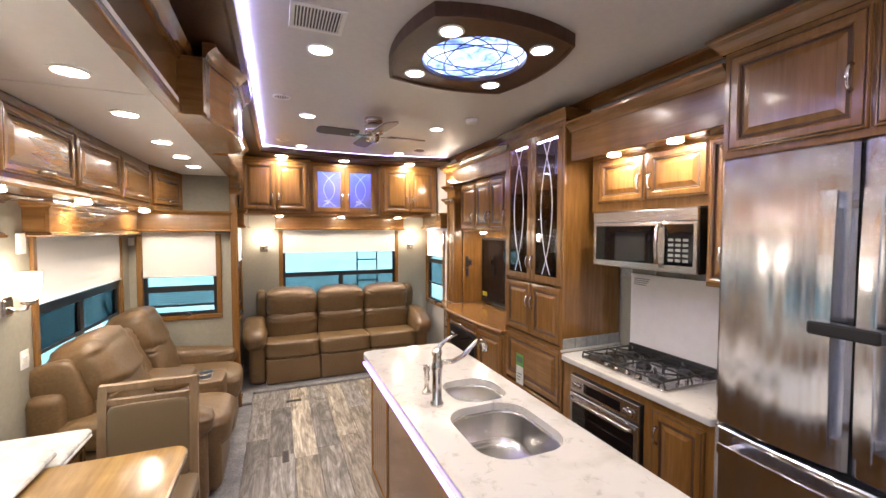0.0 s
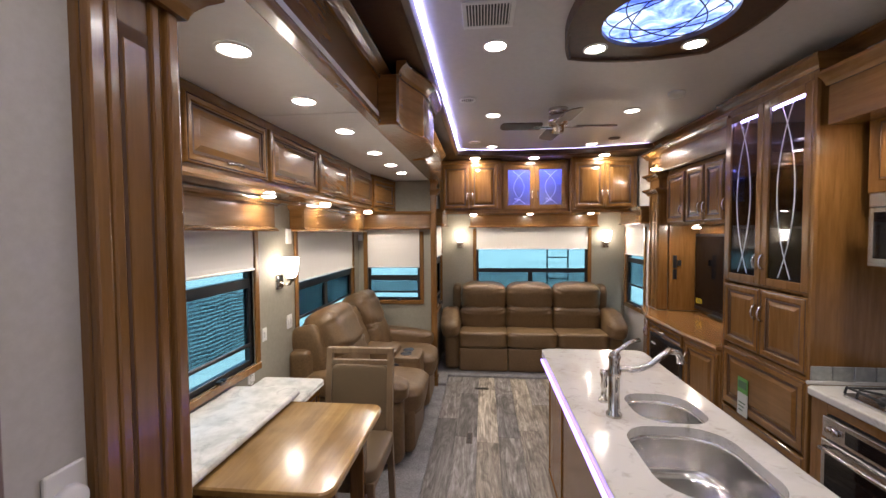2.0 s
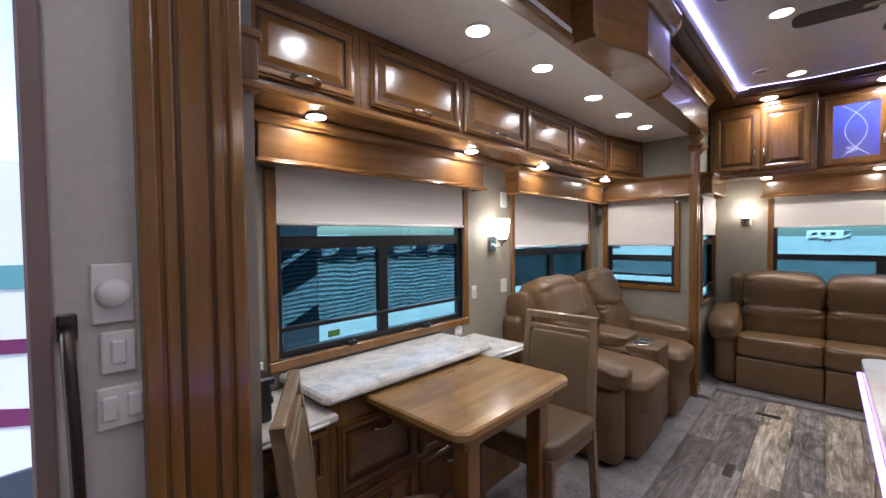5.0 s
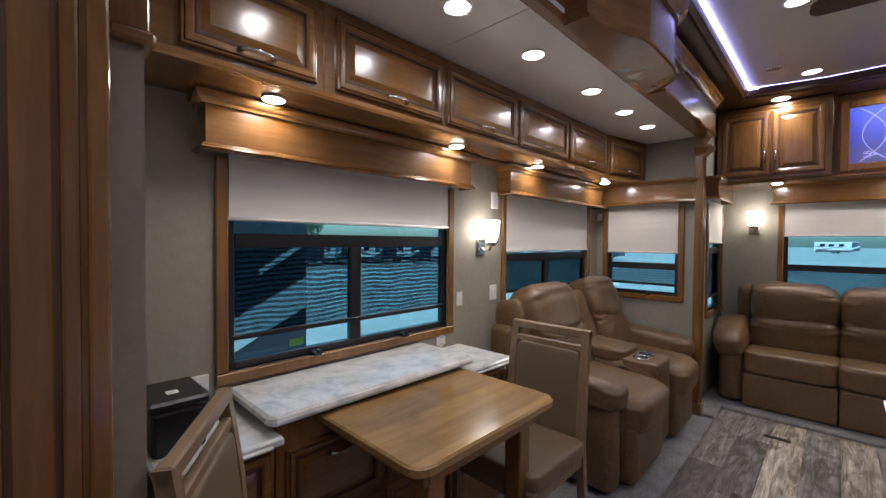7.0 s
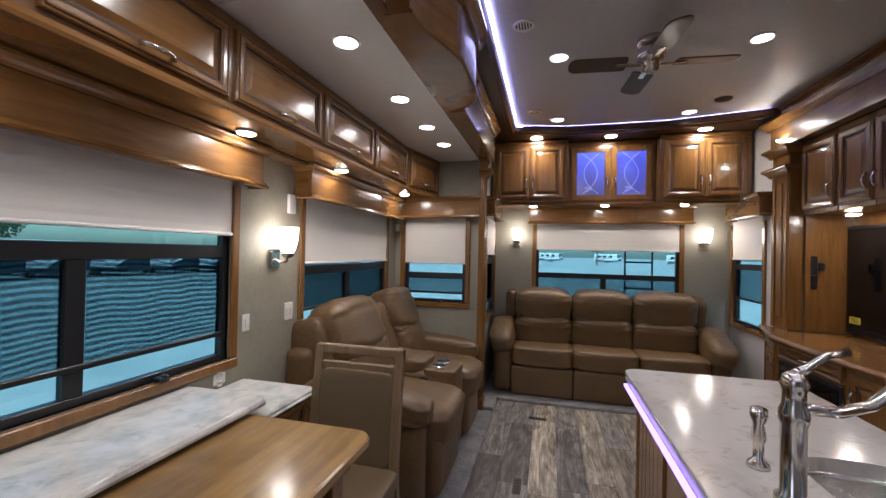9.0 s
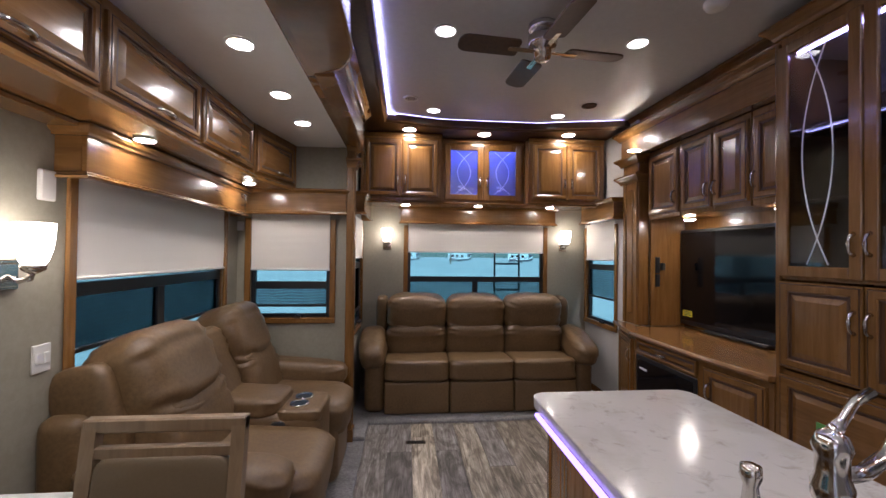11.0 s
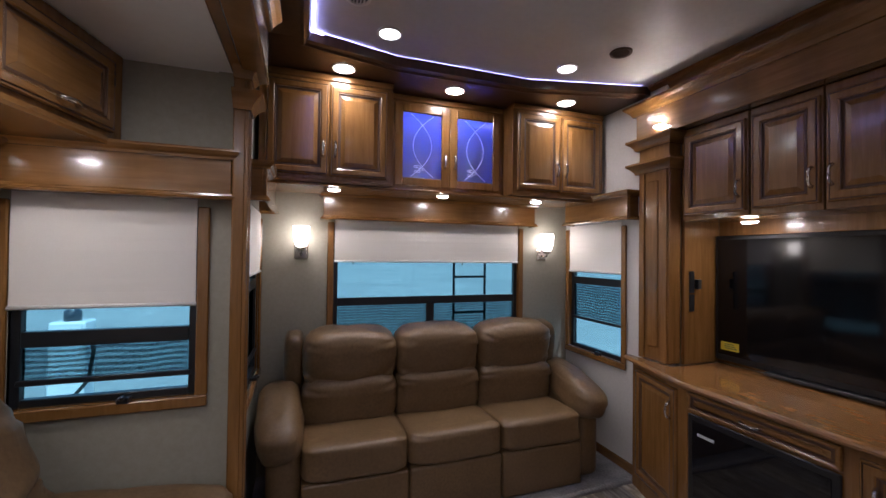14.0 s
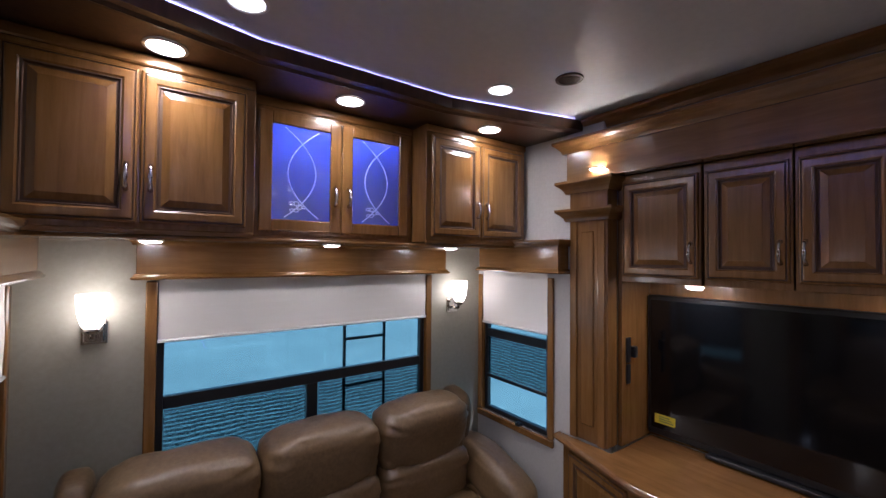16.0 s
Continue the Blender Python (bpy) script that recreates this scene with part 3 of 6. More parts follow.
def post(x_face, y0, y1, z1, depth, label, name="fluted_post"):
    """An upright pilaster that faces +x, with reeds, a sunk panel and a stepped capital."""
    t = thing(name, (x_face - depth / 2, (y0 + y1) / 2, 0), label, "post", "slide-out posts")
    part("shaft", B((x_face - depth, x_face - 0.012, y0, y1, 0, z1), bevel=0.006), WOOD, t)
    wd = y1 - y0
    for a, b, o in ((0.0, 0.16, 0.012), (0.2, 0.33, 0.006), (0.67, 0.80, 0.006), (0.84, 1.0, 0.012)):
        part("reed", B((x_face - 0.016, x_face - 0.012 + o, y0 + wd * a, y0 + wd * b, 0.10, z1 - 0.2), bevel=0.005, seg=2), WOOD, t)
    part("sunk_panel", B((x_face - 0.014, x_face - 0.008, y0 + wd * 0.36, y0 + wd * 0.64, 0.2, z1 - 0.28), bevel=0.004), WOOD, t)
    part("groove", B((x_face - 0.0135, x_face - 0.0095, y0 + wd * 0.34, y0 + wd * 0.66, 0.18, z1 - 0.26)), GLAZE, t, "dark glaze round the panel")
    part("plinth", B((x_face - depth, x_face + 0.012, y0 - 0.008, y1 + 0.008, 0, 0.10), bevel=0.005), WOOD, t)
    for z in (z1 - 0.20, z1 - 0.075):
        part("capital_moulding", moulding(CROWN, [(x_face - depth, y0, z), (x_face - 0.004, y0, z), (x_face - 0.004, y1, z), (x_face - depth, y1, z)]), WOOD_H, t)
    part("capital_block", B((x_face - depth, x_face + 0.004, y0 + 0.004, y1 - 0.004, z1 - 0.14, z1 - 0.07), bevel=0.004), WOOD, t)
    return t


post(-1.19, -5.01, -4.838, 2.28, 0.10, "tall reeded wooden pilaster at the slide-out's edge beside the entry")
post(-1.16, -1.165, -1.072, 2.30, 0.06, "tall reeded wooden pilaster between the recliner and the sofa")

fa = thing("slide_fascia", (-1.21, -3.0, 2.28), "stained wooden fascia over the slide-out with moulded edges", "fascia")
part("board", B((-1.224, -1.195, -5.0, -1.05, 2.285, 2.60), bevel=0.003), WOOD_H, fa)
part("bottom_moulding", B((-1.235, -1.180, -5.0, -1.05, 2.268, 2.30), bevel=0.007, seg=2), WOOD_H, fa)
part("top_moulding", moulding(CROWN, [(-1.195, -5.0, 2.50), (-1.195, -1.05, 2.50)]), WOOD_H, fa)
cb = thing("fascia_corbel", (-1.12, -2.8, 2.27), "ogee-curved wooden corbel box standing out of the fascia", "corbel")
ogee = [(-1.194, -3.43), (-1.095, -3.43)]
for k in range(1, 21):
    s = k / 20
    out = 0.100 + 0.105 * (0.5 - 0.5 * math.cos(math.pi * min(1, s / 0.45))) if s < 0.72 else 0.205 * math.sqrt(max(0, 1 - ((s - 0.72) / 0.285) ** 2))
    ogee.append((-1.195 + out, -3.43 + s * 0.99))
ogee.append((-1.194, -2.435))
part("box", prism(ogee, 2.262, 2.52), WOOD_H, cb)
part("cornice", moulding(CROWN, [(x, y, 2.52) for x, y in ogee[1:-1]]), WOOD_H, cb)
part("lower_lip", moulding(((0, 0), (0.010, 0.002), (0.012, 0.012), (0, 0.02)), [(x, y, 2.258) for x, y in ogee[1:-1]]), WOOD_H, cb)

fr2 = thing("slide_fascia", (-1.15, -1.75, 2.27), "deeper stained wooden fascia run behind the corbel", "fascia")
part("board", B((-1.194, -1.105, -2.425, -1.06, 2.265, 2.52), bevel=0.004), WOOD_H, fr2)
part("cornice", moulding(CROWN, [(-1.105, -2.425, 2.49), (-1.105, -1.06, 2.49)]), WOOD_H, fr2)
part("lower_lip", B((-1.19, -1.095, -2.425, -1.06, 2.255, 2.275), bevel=0.006), WOOD_H, fr2)
cp = thing("post_bracket", (-1.33, -4.80, 1.74), "stepped wooden bracket on the slide-out's inner corner", "bracket")
part("block", B((-1.40, -1.27, -4.833, -4.775, 1.76, 1.86), bevel=0.003), WOOD, cp)
for z in (1.75, 1.86):
    part("moulding", B((-1.405, -1.265, -4.833, -4.765, z - 0.012, z + 0.012), bevel=0.006), WOOD_H, cp)

# ---- rear wall: window, valances, cabinets ----
window(1, ID, 0, -0.785, 0.785, 0.76, 1.75, 1.178, -0.012, None, 1.472, "wide black-framed rear window with tinted panes")
valance(ID, -0.82, 0.84, 0, 0.10, 1.772, 1.925)
window(2, WR, 1.22, 0.012, 0.70, 0.725, 1.75, 1.33, None, 1.02, 1.405, "small black-framed side window with an open lower sash")
valance(WR, -0.0 + 0.115, 0.80, 1.22, 0.10, 1.79, 1.95)
window(3, WL, 1.22, -0.74, -0.04, 0.725, 1.75, 1.33, None, 0.90, 1.405, "small black-framed side window behind a dark screen", True)
valance(WL, -0.80, -0.115, 1.22, 0.10, 1.79, 1.95)
window(4, ID, -1.06, -2.0, -1.31, 0.893, 1.71, 1.19, None, 1.03, 1.312, "small black-framed window in the slide-out's end wall")
valance(ID, -2.05, -1.225, -1.06, 0.09, 1.745, 1.905)
window(5, WL, 2.06, -4.445, -3.14, 0.845, 1.71, 1.395, -3.815, 1.015, 1.478, "wide black-framed dinette window with tinted panes")
window(6, WL, 2.06, -2.645, -1.265, 0.86, 1.73, 1.285, -2.0, 1.04, 1.332, "wide black-framed window behind the recliner", True)
valance(WL, -4.50, -3.08, 2.06, 0.095, 1.72, 1.88)
valance(WL, -2.70, -1.20, 2.06, 0.115, 1.72, 1.88)


def rear_cabinet(x0, x1, front, label, glass=False):
    t = thing("wall_cabinet", ((x0 + x1) / 2, front / 2, 1.955), label, "cabinet", "cabinets over the sofa")
    if glass:
        boards("carcass_board", ((x0, x0 + 0.02, front, -0.001, 1.955, 2.598), (x1 - 0.02, x1, front, -0.001, 1.955, 2.598), (x0 + 0.02, x1 - 0.02, front, -0.001, 1.955, 1.975), (x0 + 0.02, x1 - 0.02, front, -0.001, 2.578, 2.598), (x0 + 0.02, x1 - 0.02, -0.02, -0.001, 1.975, 2.578), (x0 + 0.02, x1 - 0.02, front, front + 0.02, 2.535, 2.578), (x0 + 0.02, x0 + 0.05, front, front + 0.016, 1.975, 2.535), (x1 - 0.05, x1 - 0.02, front, front + 0.016, 1.975, 2.535), ((x0 + x1) / 2 - 0.02, (x0 + x1) / 2 + 0.02, front, front + 0.016, 1.975, 2.535), (x0 + 0.05, (x0 + x1) / 2 - 0.02, front, front + 0.016, 1.975, 2.0), ((x0 + x1) / 2 + 0.02, x1 - 0.05, front, front + 0.016, 1.975, 2.0)), WOOD, t)
        part("lining", B((x0 + 0.022, x1 - 0.022, -0.026, -0.0215, 1.977, 2.576)), WHITE, t, "pale lining behind the glass")
        part("light_strip", B((x0 + 0.06, x1 - 0.06, front + 0.05, front + 0.065, 2.55, 2.565)), BLUELED, t, "blue light strip inside")
    else:
        part("body", B((x0, x1, front, -0.001, 1.955, 2.598), bevel=0.003), WOOD, t)
    m = (x0 + x1) / 2
    g = 0.035
    for a, b, hu in ((x0 + g, m - 0.004, m - 0.035), (m + 0.004, x1 - g, m + 0.035)):
        if not glass:
            door(t, a, b, 1.985, 2.535, front, ID, hu, 2.145)
        else:
            st = 0.055
            d = boards("door_rail", ((a, a + st, front - 0.02, front, 1.985, 2.535), (b - st, b, front - 0.02, front, 1.985, 2.535), (a + st, b - st, front - 0.02, front, 1.985, 1.985 + st), (a + st, b - st, front - 0.02, front, 2.535 - st, 2.535)), WOOD, t, bevel=0.004)
            part("pane", B((a + st, b - st, front - 0.010, front - 0.006, 1.985 + st, 2.535 - st)), FROST, d, "frosted glass lit blue from behind")
            part("handle", pull(hu, 2.165, front - 0.02), CHROME, d, "brushed nickel pull", smooth=True)
            c, hz = (a + b) / 2, 0.21
            for s in (-1, 1):
                part("etched_curve", tube([(c + s * (0.065 - 0.145 * (k / 10 - 1) ** 2), front - 0.0115, 2.26 + hz * (k / 10 - 1)) for k in range(21)], 0.0029, 5), ETCH, d)
            for q in range(6):
                px, pz, pr = c - 0.045 + 0.018 * (q % 4), 2.085 + 0.016 * (q // 2), 0.010 + 0.003 * (q % 3)
                part("etched_petal", tube([(px + pr * math.cos(0.9 * k + q), front - 0.0115, pz + 0.6 * pr * math.sin(0.9 * k + q)) for k in range(8)], 0.0026, 5), ETCH, d)
    part("bottom_lip", B((x0, x1, front - 0.008, front + 0.01, 1.945, 1.965), bevel=0.004), WOOD_H, t)
    part("top_lip", B((x0, x1, front - 0.014, front + 0.01, 2.555, 2.597), bevel=0.006), WOOD_H, t)
    return t


rear_cabinet(-1.195, -0.425, -0.475, "stained maple wall cabinet with two raised-panel doors")
rear_cabinet(-0.42, 0.42, -0.335, "stained maple cabinet with frosted glass doors lit blue", True)
rear_cabinet(0.425, 1.195, -0.475, "stained maple wall cabinet with two raised-panel doors")
sb = thing("cabinet_underside", (0, -0.25, 1.93), "stained wooden soffit board under the rear cabinets", "soffit")
part("board", B((-1.215, 1.215, -0.46, -0.105, 1.930, 1.944), bevel=0.003), WOOD_H, sb)

# ---- left slide-out cabinets ----
WA = pose(-1.77, -4.65, 0, 0, 0, 90 - 0.5)   # face of the run: u along, v outward
WF = pose(-1.74, -1.625, 0, 0, 0, 90 - math.degrees(math.atan2(0.10, 0.46)))
left_units = [(-0.10, 0.49), (0.49, 1.11), (1.11, 1.735), (1.735, 2.355), (2.355, 3.02)]
door_spans = [(0.03, 0.455), (0.535, 1.10), (1.135, 1.72), (1.75, 2.34), (2.37, 2.985)]
for (a, b), (c, d) in zip(left_units, door_spans):
    t = thing("wall_cabinet", WA @ Vector(((a + b) / 2, 0.15, 1.945)), "stained maple slide-out wall cabinet with a lift-up raised-panel door", "cabinet", "slide-out wall cabinets")
    part("body", B((a, b, 0, 0.26, 1.945, 2.278), bevel=0.002), WOOD_H, t, w=WA)
    door(t, c, d, 1.965, 2.235, 0, WA, (c + d) / 2, 1.995, False, 0.045, 0.11)
t = thing("wall_cabinet", WF @ Vector((0.2, 0.1, 1.945)), "stained maple corner wall cabinet with a raised-panel door", "cabinet", "slide-out wall cabinets")
part("body", B((0.005, 0.56, 0, 0.2, 1.945, 2.278), bevel=0.002), WOOD, t, w=WF)
door(t, 0.02, 0.50, 1.965, 2.235, 0, WF, 0.27, 2.0, False, 0.05, 0.08)
us = thing("cabinet_underside", (-1.95, -3, 1.93), "stained wooden soffit board under the slide-out cabinets", "soffit")
part("board", prism([(-2.059, -4.775), (-1.757, -4.775), (-1.73, -1.63), (-1.615, -1.065), (-2.059, -1.065)], 1.915, 1.944), WOOD_H, us)
part("front_lip", moulding(((0, 0), (0.012, 0.0), (0.014, 0.012), (0.006, 0.03), (0, 0.03)), [(-1.757, -4.775, 1.913), (-1.73, -1.63, 1.913), (-1.615, -1.065, 1.913)]), WOOD_H, us)
bo = thing("valance_backing", (-2.0, -2.86, 1.88), "reddish wooden board bridging the two valances", "soffit board")
part("board", B((-2.058, -1.95, -3.075, -2.705, 1.895, 1.912), bevel=0.002), WOOD_H, bo)

# ---- lamps ----


def bulb_data(power, spread_angle=150):
    d = bpy.data.lights.new("bulb", "SPOT")
    d.energy, d.color, d.shadow_soft_size = power, (1.0, 0.90, 0.77), 0.05
    d.spot_size, d.spot_blend = radians(spread_angle), 1.0
    return d


# strong wide lamp for the added pair over the entry
fill_bulb = bulb_data(SPOT_FILL, 174)
bright_bulb, slide_bulb, dim_bulb = bulb_data(SPOT, 120), bulb_data(SPOT_SLIDE, 166), bulb_data(SPOT_DIM, 110)
soffit_bulb, medallion_bulb = bulb_data(SPOT_SOFFIT, 125), bulb_data(SPOT_MEDALLION, 168)


def downlight(label, group, material, r=0.053, bulb=None):
    t = thing("ceiling_light", (0, 0, 5), label, "recessed light", group)
    part("trim_ring", lathe([(r, -0.001), (r + 0.012, -0.002), (r + 0.014, -0.007), (r + 0.004, -0.010), (r, -0.007)], 28, cap=False), WHITE, t, "white trim ring", local=True)
    part("lens", lathe([(r, -0.006), (r * 0.7, -0.009), (r * 0.2, -0.010)], 24), material, t, "lit diffuser", local=True)
    lamp = new("bulb", bulb or bright_bulb)
    lamp.parent, lamp.location = t, (0, 0, -0.02)
    return t


def spread(proto, places):
    proto.matrix_basis = pose(*places[0])
    ROOT[proto] = pose(*places[0])
    for p in places[1:]:
        copy_thing(proto, pose(*p))


spread(downlight("round recessed ceiling light, lit, in the tray ceiling", "tray ceiling lights", LIGHT), [(x, y, CZ) for x, y in ((-0.58, -3.39), (0.555, -3.36))])
# unseen pair, added to brighten the entry post, side wall and refrigerator
spread(downlight("unseen round recessed light, lit, added near the entry as fill", "tray ceiling lights", LIGHT, 0.053, fill_bulb), [(x, -5.3, CZ) for x in (-0.58, 0.55)])
spread(downlight("round recessed ceiling light, dimly lit, in the tray ceiling", "dimmed tray ceiling lights", DIMLIGHT, 0.053, dim_bulb), [(x, y, CZ) for x, y in ((-0.56, -2.145), (0.54, -2.14), (-0.543, -0.932), (0.54, -0.925))])
spread(downlight("round recessed ceiling light, lit, in the slide-out ceiling", "slide-out ceiling lights", LIGHT, 0.047, slide_bulb), [(-1.43, y, SZ) for y in (-4.30, -3.80, -3.27, -2.64, -2.12, -1.66)])
spread(downlight("round recessed light over the rear cabinets, lit", "soffit lights", SOFFITLIGHT, 0.055, soffit_bulb), [(x, y, 2.60) for x, y in ((-0.74, -0.585), (-0.028, -0.517), (0.773, -0.598))])


def puck(label, group, bulb=None):
    t = thing("puck_light", (0, 0, 5), label, "puck light", group)
    part("rim", lathe([(0.041, 0), (0.043, -0.004), (0.041, -0.008), (0.037, -0.008), (0.037, 0)], 20, cap=False), WHITE, t, "thin white rim", local=True)
    part("lens", lathe([(0.038, -0.006), (0.034, -0.010), (0.022, -0.013), (0.008, -0.014)], 18), PUCKLIGHT, t, "lit lens", local=True)
    if bulb:
        lamp = new("bulb", bulb)
        lamp.parent, lamp.location = t, (0, 0, -0.022)
    return t


spread(puck("small lit puck light under the rear cabinets", "rear puck lights"), [(x, y, 1.930) for x, y in ((-0.77, -0.36), (-0.05, -0.36), (0.68, -0.365))])
spread(puck("small lit puck light under the slide-out cabinets", "slide-out puck lights"), [(x, y, 1.915) for x, y in ((-1.875, -4.30), (-1.87, -3.315), (-1.86, -2.51), (-1.825, -1.47))])
spread(puck("small lit puck light over the television", "television puck lights", bulb_data(0.55, 120)), [(1.41, -1.40, 1.735), (1.41, -2.17, 1.735)])
spread(puck("small lit puck light under the kitchen soffit", "kitchen puck lights", bulb_data(1.3, 165)), [(1.16, -3.60, 2.222), (1.16, -4.02, 2.222)])
spread(puck("small lit puck light over the television cabinets", "television puck lights"), [(1.17, -1.02, 2.36)])


def sconce(w, u, v, z, label):
    t = thing("wall_sconce", w @ Vector((u, v, z)), label, "wall lamp", "wall sconces")
    part("back_plate", B((u - 0.045, u + 0.045, v - 0.014, v - 0.001, z - 0.05, z + 0.05), (u - 0.035, u + 0.035, v - 0.022, v - 0.012, z - 0.04, z + 0.04), bevel=0.004), CHROME, t, "nickel back plate", w=w)
    part("arm", tube([(u, v - 0.02, z - 0.005), (u, v - 0.05, z - 0.02), (u, v - 0.085, z - 0.012), (u, v - 0.095, z + 0.02)], 0.009, 8), CHROME, t, "nickel arm", w=w, smooth=True)
    part("cup", lathe([(0.012, 0.0), (0.03, 0.012), (0.036, 0.028), (0.02, 0.03)], 20, (u, v - 0.095, z + 0.005)), CHROME, t, "nickel cup", w=w, smooth=True)
    part("glass_shade", lathe([(0.023, 0.028), (0.036, 0.048), (0.046, 0.083), (0.051, 0.125), (0.053, 0.17), (0.050, 0.17), (0.042, 0.10), (0.018, 0.045)], 24, (u, v - 0.095, z)), SCONCEGLASS, t, "glowing flared alabaster glass", w=w, smooth=True)
    return t


sconce(ID, -0.96, 0, 1.535, "nickel wall sconce with a lit glass shade beside the rear window")
sconce(ID, 0.96, 0, 1.535, "nickel wall sconce with a lit glass shade beside the rear window")
sconce(WL, -2.88, 2.06, 1.36, "nickel wall sconce with a lit glass shade between the slide-out windows")


# ---- sofa ----


def cushion(centre, size, e, tilt, seed, folds=(), axis="x", sag=0.0):
    """A stuffed leather cushion with sewn folds across it. folds: (height, depth) pulled in along a curved seam."""
    bm = pillow((0, 0, 0), size, e, None, 0.010, 60, 44, seed)
    for v in bm.verts:
        for h, d in folds:
            u = v.co.x / size[0] if axis == "x" else v.co.y / size[1]
            s = (v.co.z / size[2] - h + 0.16 * (0.25 - u * u) * 2 * (1 if h < 0.2 else -1)) / 0.045
            pucker = 1 + 0.45 * noise.noise(Vector((u * 26 + seed, h * 9, 0.3)))
            k = d * pucker * math.exp(-abs(s) ** 1.5) - 0.25 * d * math.exp(-(abs(s) - 2.0) ** 2)
            if axis == "x":
                v.co.y += k if v.co.y < 0 else 0
            else:
                v.co.x -= k if v.co.x > 0 else 0
        u = v.co.x / size[0] if axis == "x" else v.co.y / size[1]
        side = max(0.0, abs(u) - 0.26) / 0.24
        gather = (0.008 if axis == "x" else 0.010) * side * math.sin(v.co.z * 125 + 4 * noise.noise(Vector((u * 5, v.co.z * 9, seed))))
        if axis == "x":
            v.co.y += gather
        else:
            v.co.x += gather
        if sag:
            u = v.co.x / size[0] if axis == "x" else v.co.y / size[1]
            v.co.z -= sag * (1 - 4 * u * u) * max(0.0, 0.5 - v.co.z / size[2])
        n = noise.noise(Vector((v.co.x * 22 + seed, v.co.y * 22, v.co.z * 6)))
        w_ = 1 - abs(noise.noise(Vector((v.co.x * 7 + seed, v.co.y * 7, v.co.z * 11 + 3)))) * 5
        v.co += v.co.normalized() * (0.0035 * n - 0.004 * max(0.0, w_))
    bm.transform(Matrix.Translation(centre) @ pose(0, 0, 0, *tilt))
    return bm


def sofa():
    t = thing("sofa", (-0.02, -0.5, 0.03), "brown leather three-seat reclining sofa with padded arms, against the rear wall", "sofa")
    x0, x1 = -0.94, 0.81
    w = (x1 - x0) / 3
    part("frame", B((x0 + 0.02, x1 - 0.02, -0.62, -0.10, 0.05, 0.36), bevel=0.03, seg=3), LEATHER, t, smooth=True)
    part("rear_panel", B((x0 - 0.02, x1 + 0.02, -0.2, -0.06, 0.05, 0.86), bevel=0.04, seg=3), LEATHER, t, smooth=True)
    for i in range(3):
        a = x0 + w * i
        c = a + w / 2
        part("skirt_panel", B((a + 0.003, a + w - 0.003, -0.75, -0.60, 0.035, 0.315), bevel=0.02, seg=3), LEATHER, t, smooth=True)
        part("seat_cushion", cushion((c, -0.478, 0.40), (w + 0.012, 0.585, 0.20), 0.27, (-2, 0, 0), i * 3.1), LEATHER, t, smooth=True)
        part("lumbar_cushion", cushion((c, -0.300, 0.60), (w + 0.012, 0.26, 0.36), 0.46, (9, 0, 0), i * 2.3 + 9, ((0.16, 0.010),)), LEATHER, t, smooth=True)
        part("head_cushion", cushion((c, -0.290, 0.875), (w + 0.006, 0.30, 0.36), 0.54, (10, 0, 0), i * 1.7 + 4, ((-0.14, 0.020),), "x", 0.09), LEATHER, t, smooth=True)
    for s, xa in ((-1, x0), (1, x1)):
        c = xa + s * 0.085
        part("arm_body", B((c - 0.09, c + 0.09, -0.71, -0.10, 0.035, 0.55), bevel=0.06, seg=5), LEATHER, t, smooth=True)
        part("arm_pad", cushion((c + s * 0.03, -0.47, 0.58), (0.25, 0.64, 0.23), 0.6, (13, s * 10, 0), s * 2 + 20, ((0.1, 0.012),)), LEATHER, t, "padded arm rest", smooth=True)
        part("wing", pillow((xa + s * 0.05, -0.18, 0.84), (0.13, 0.24, 0.36), 0.55, pose(0, 0, 0, 6, 0, 0), 0.006, seed=s), LEATHER, t, smooth=True)
    return t


sofa()


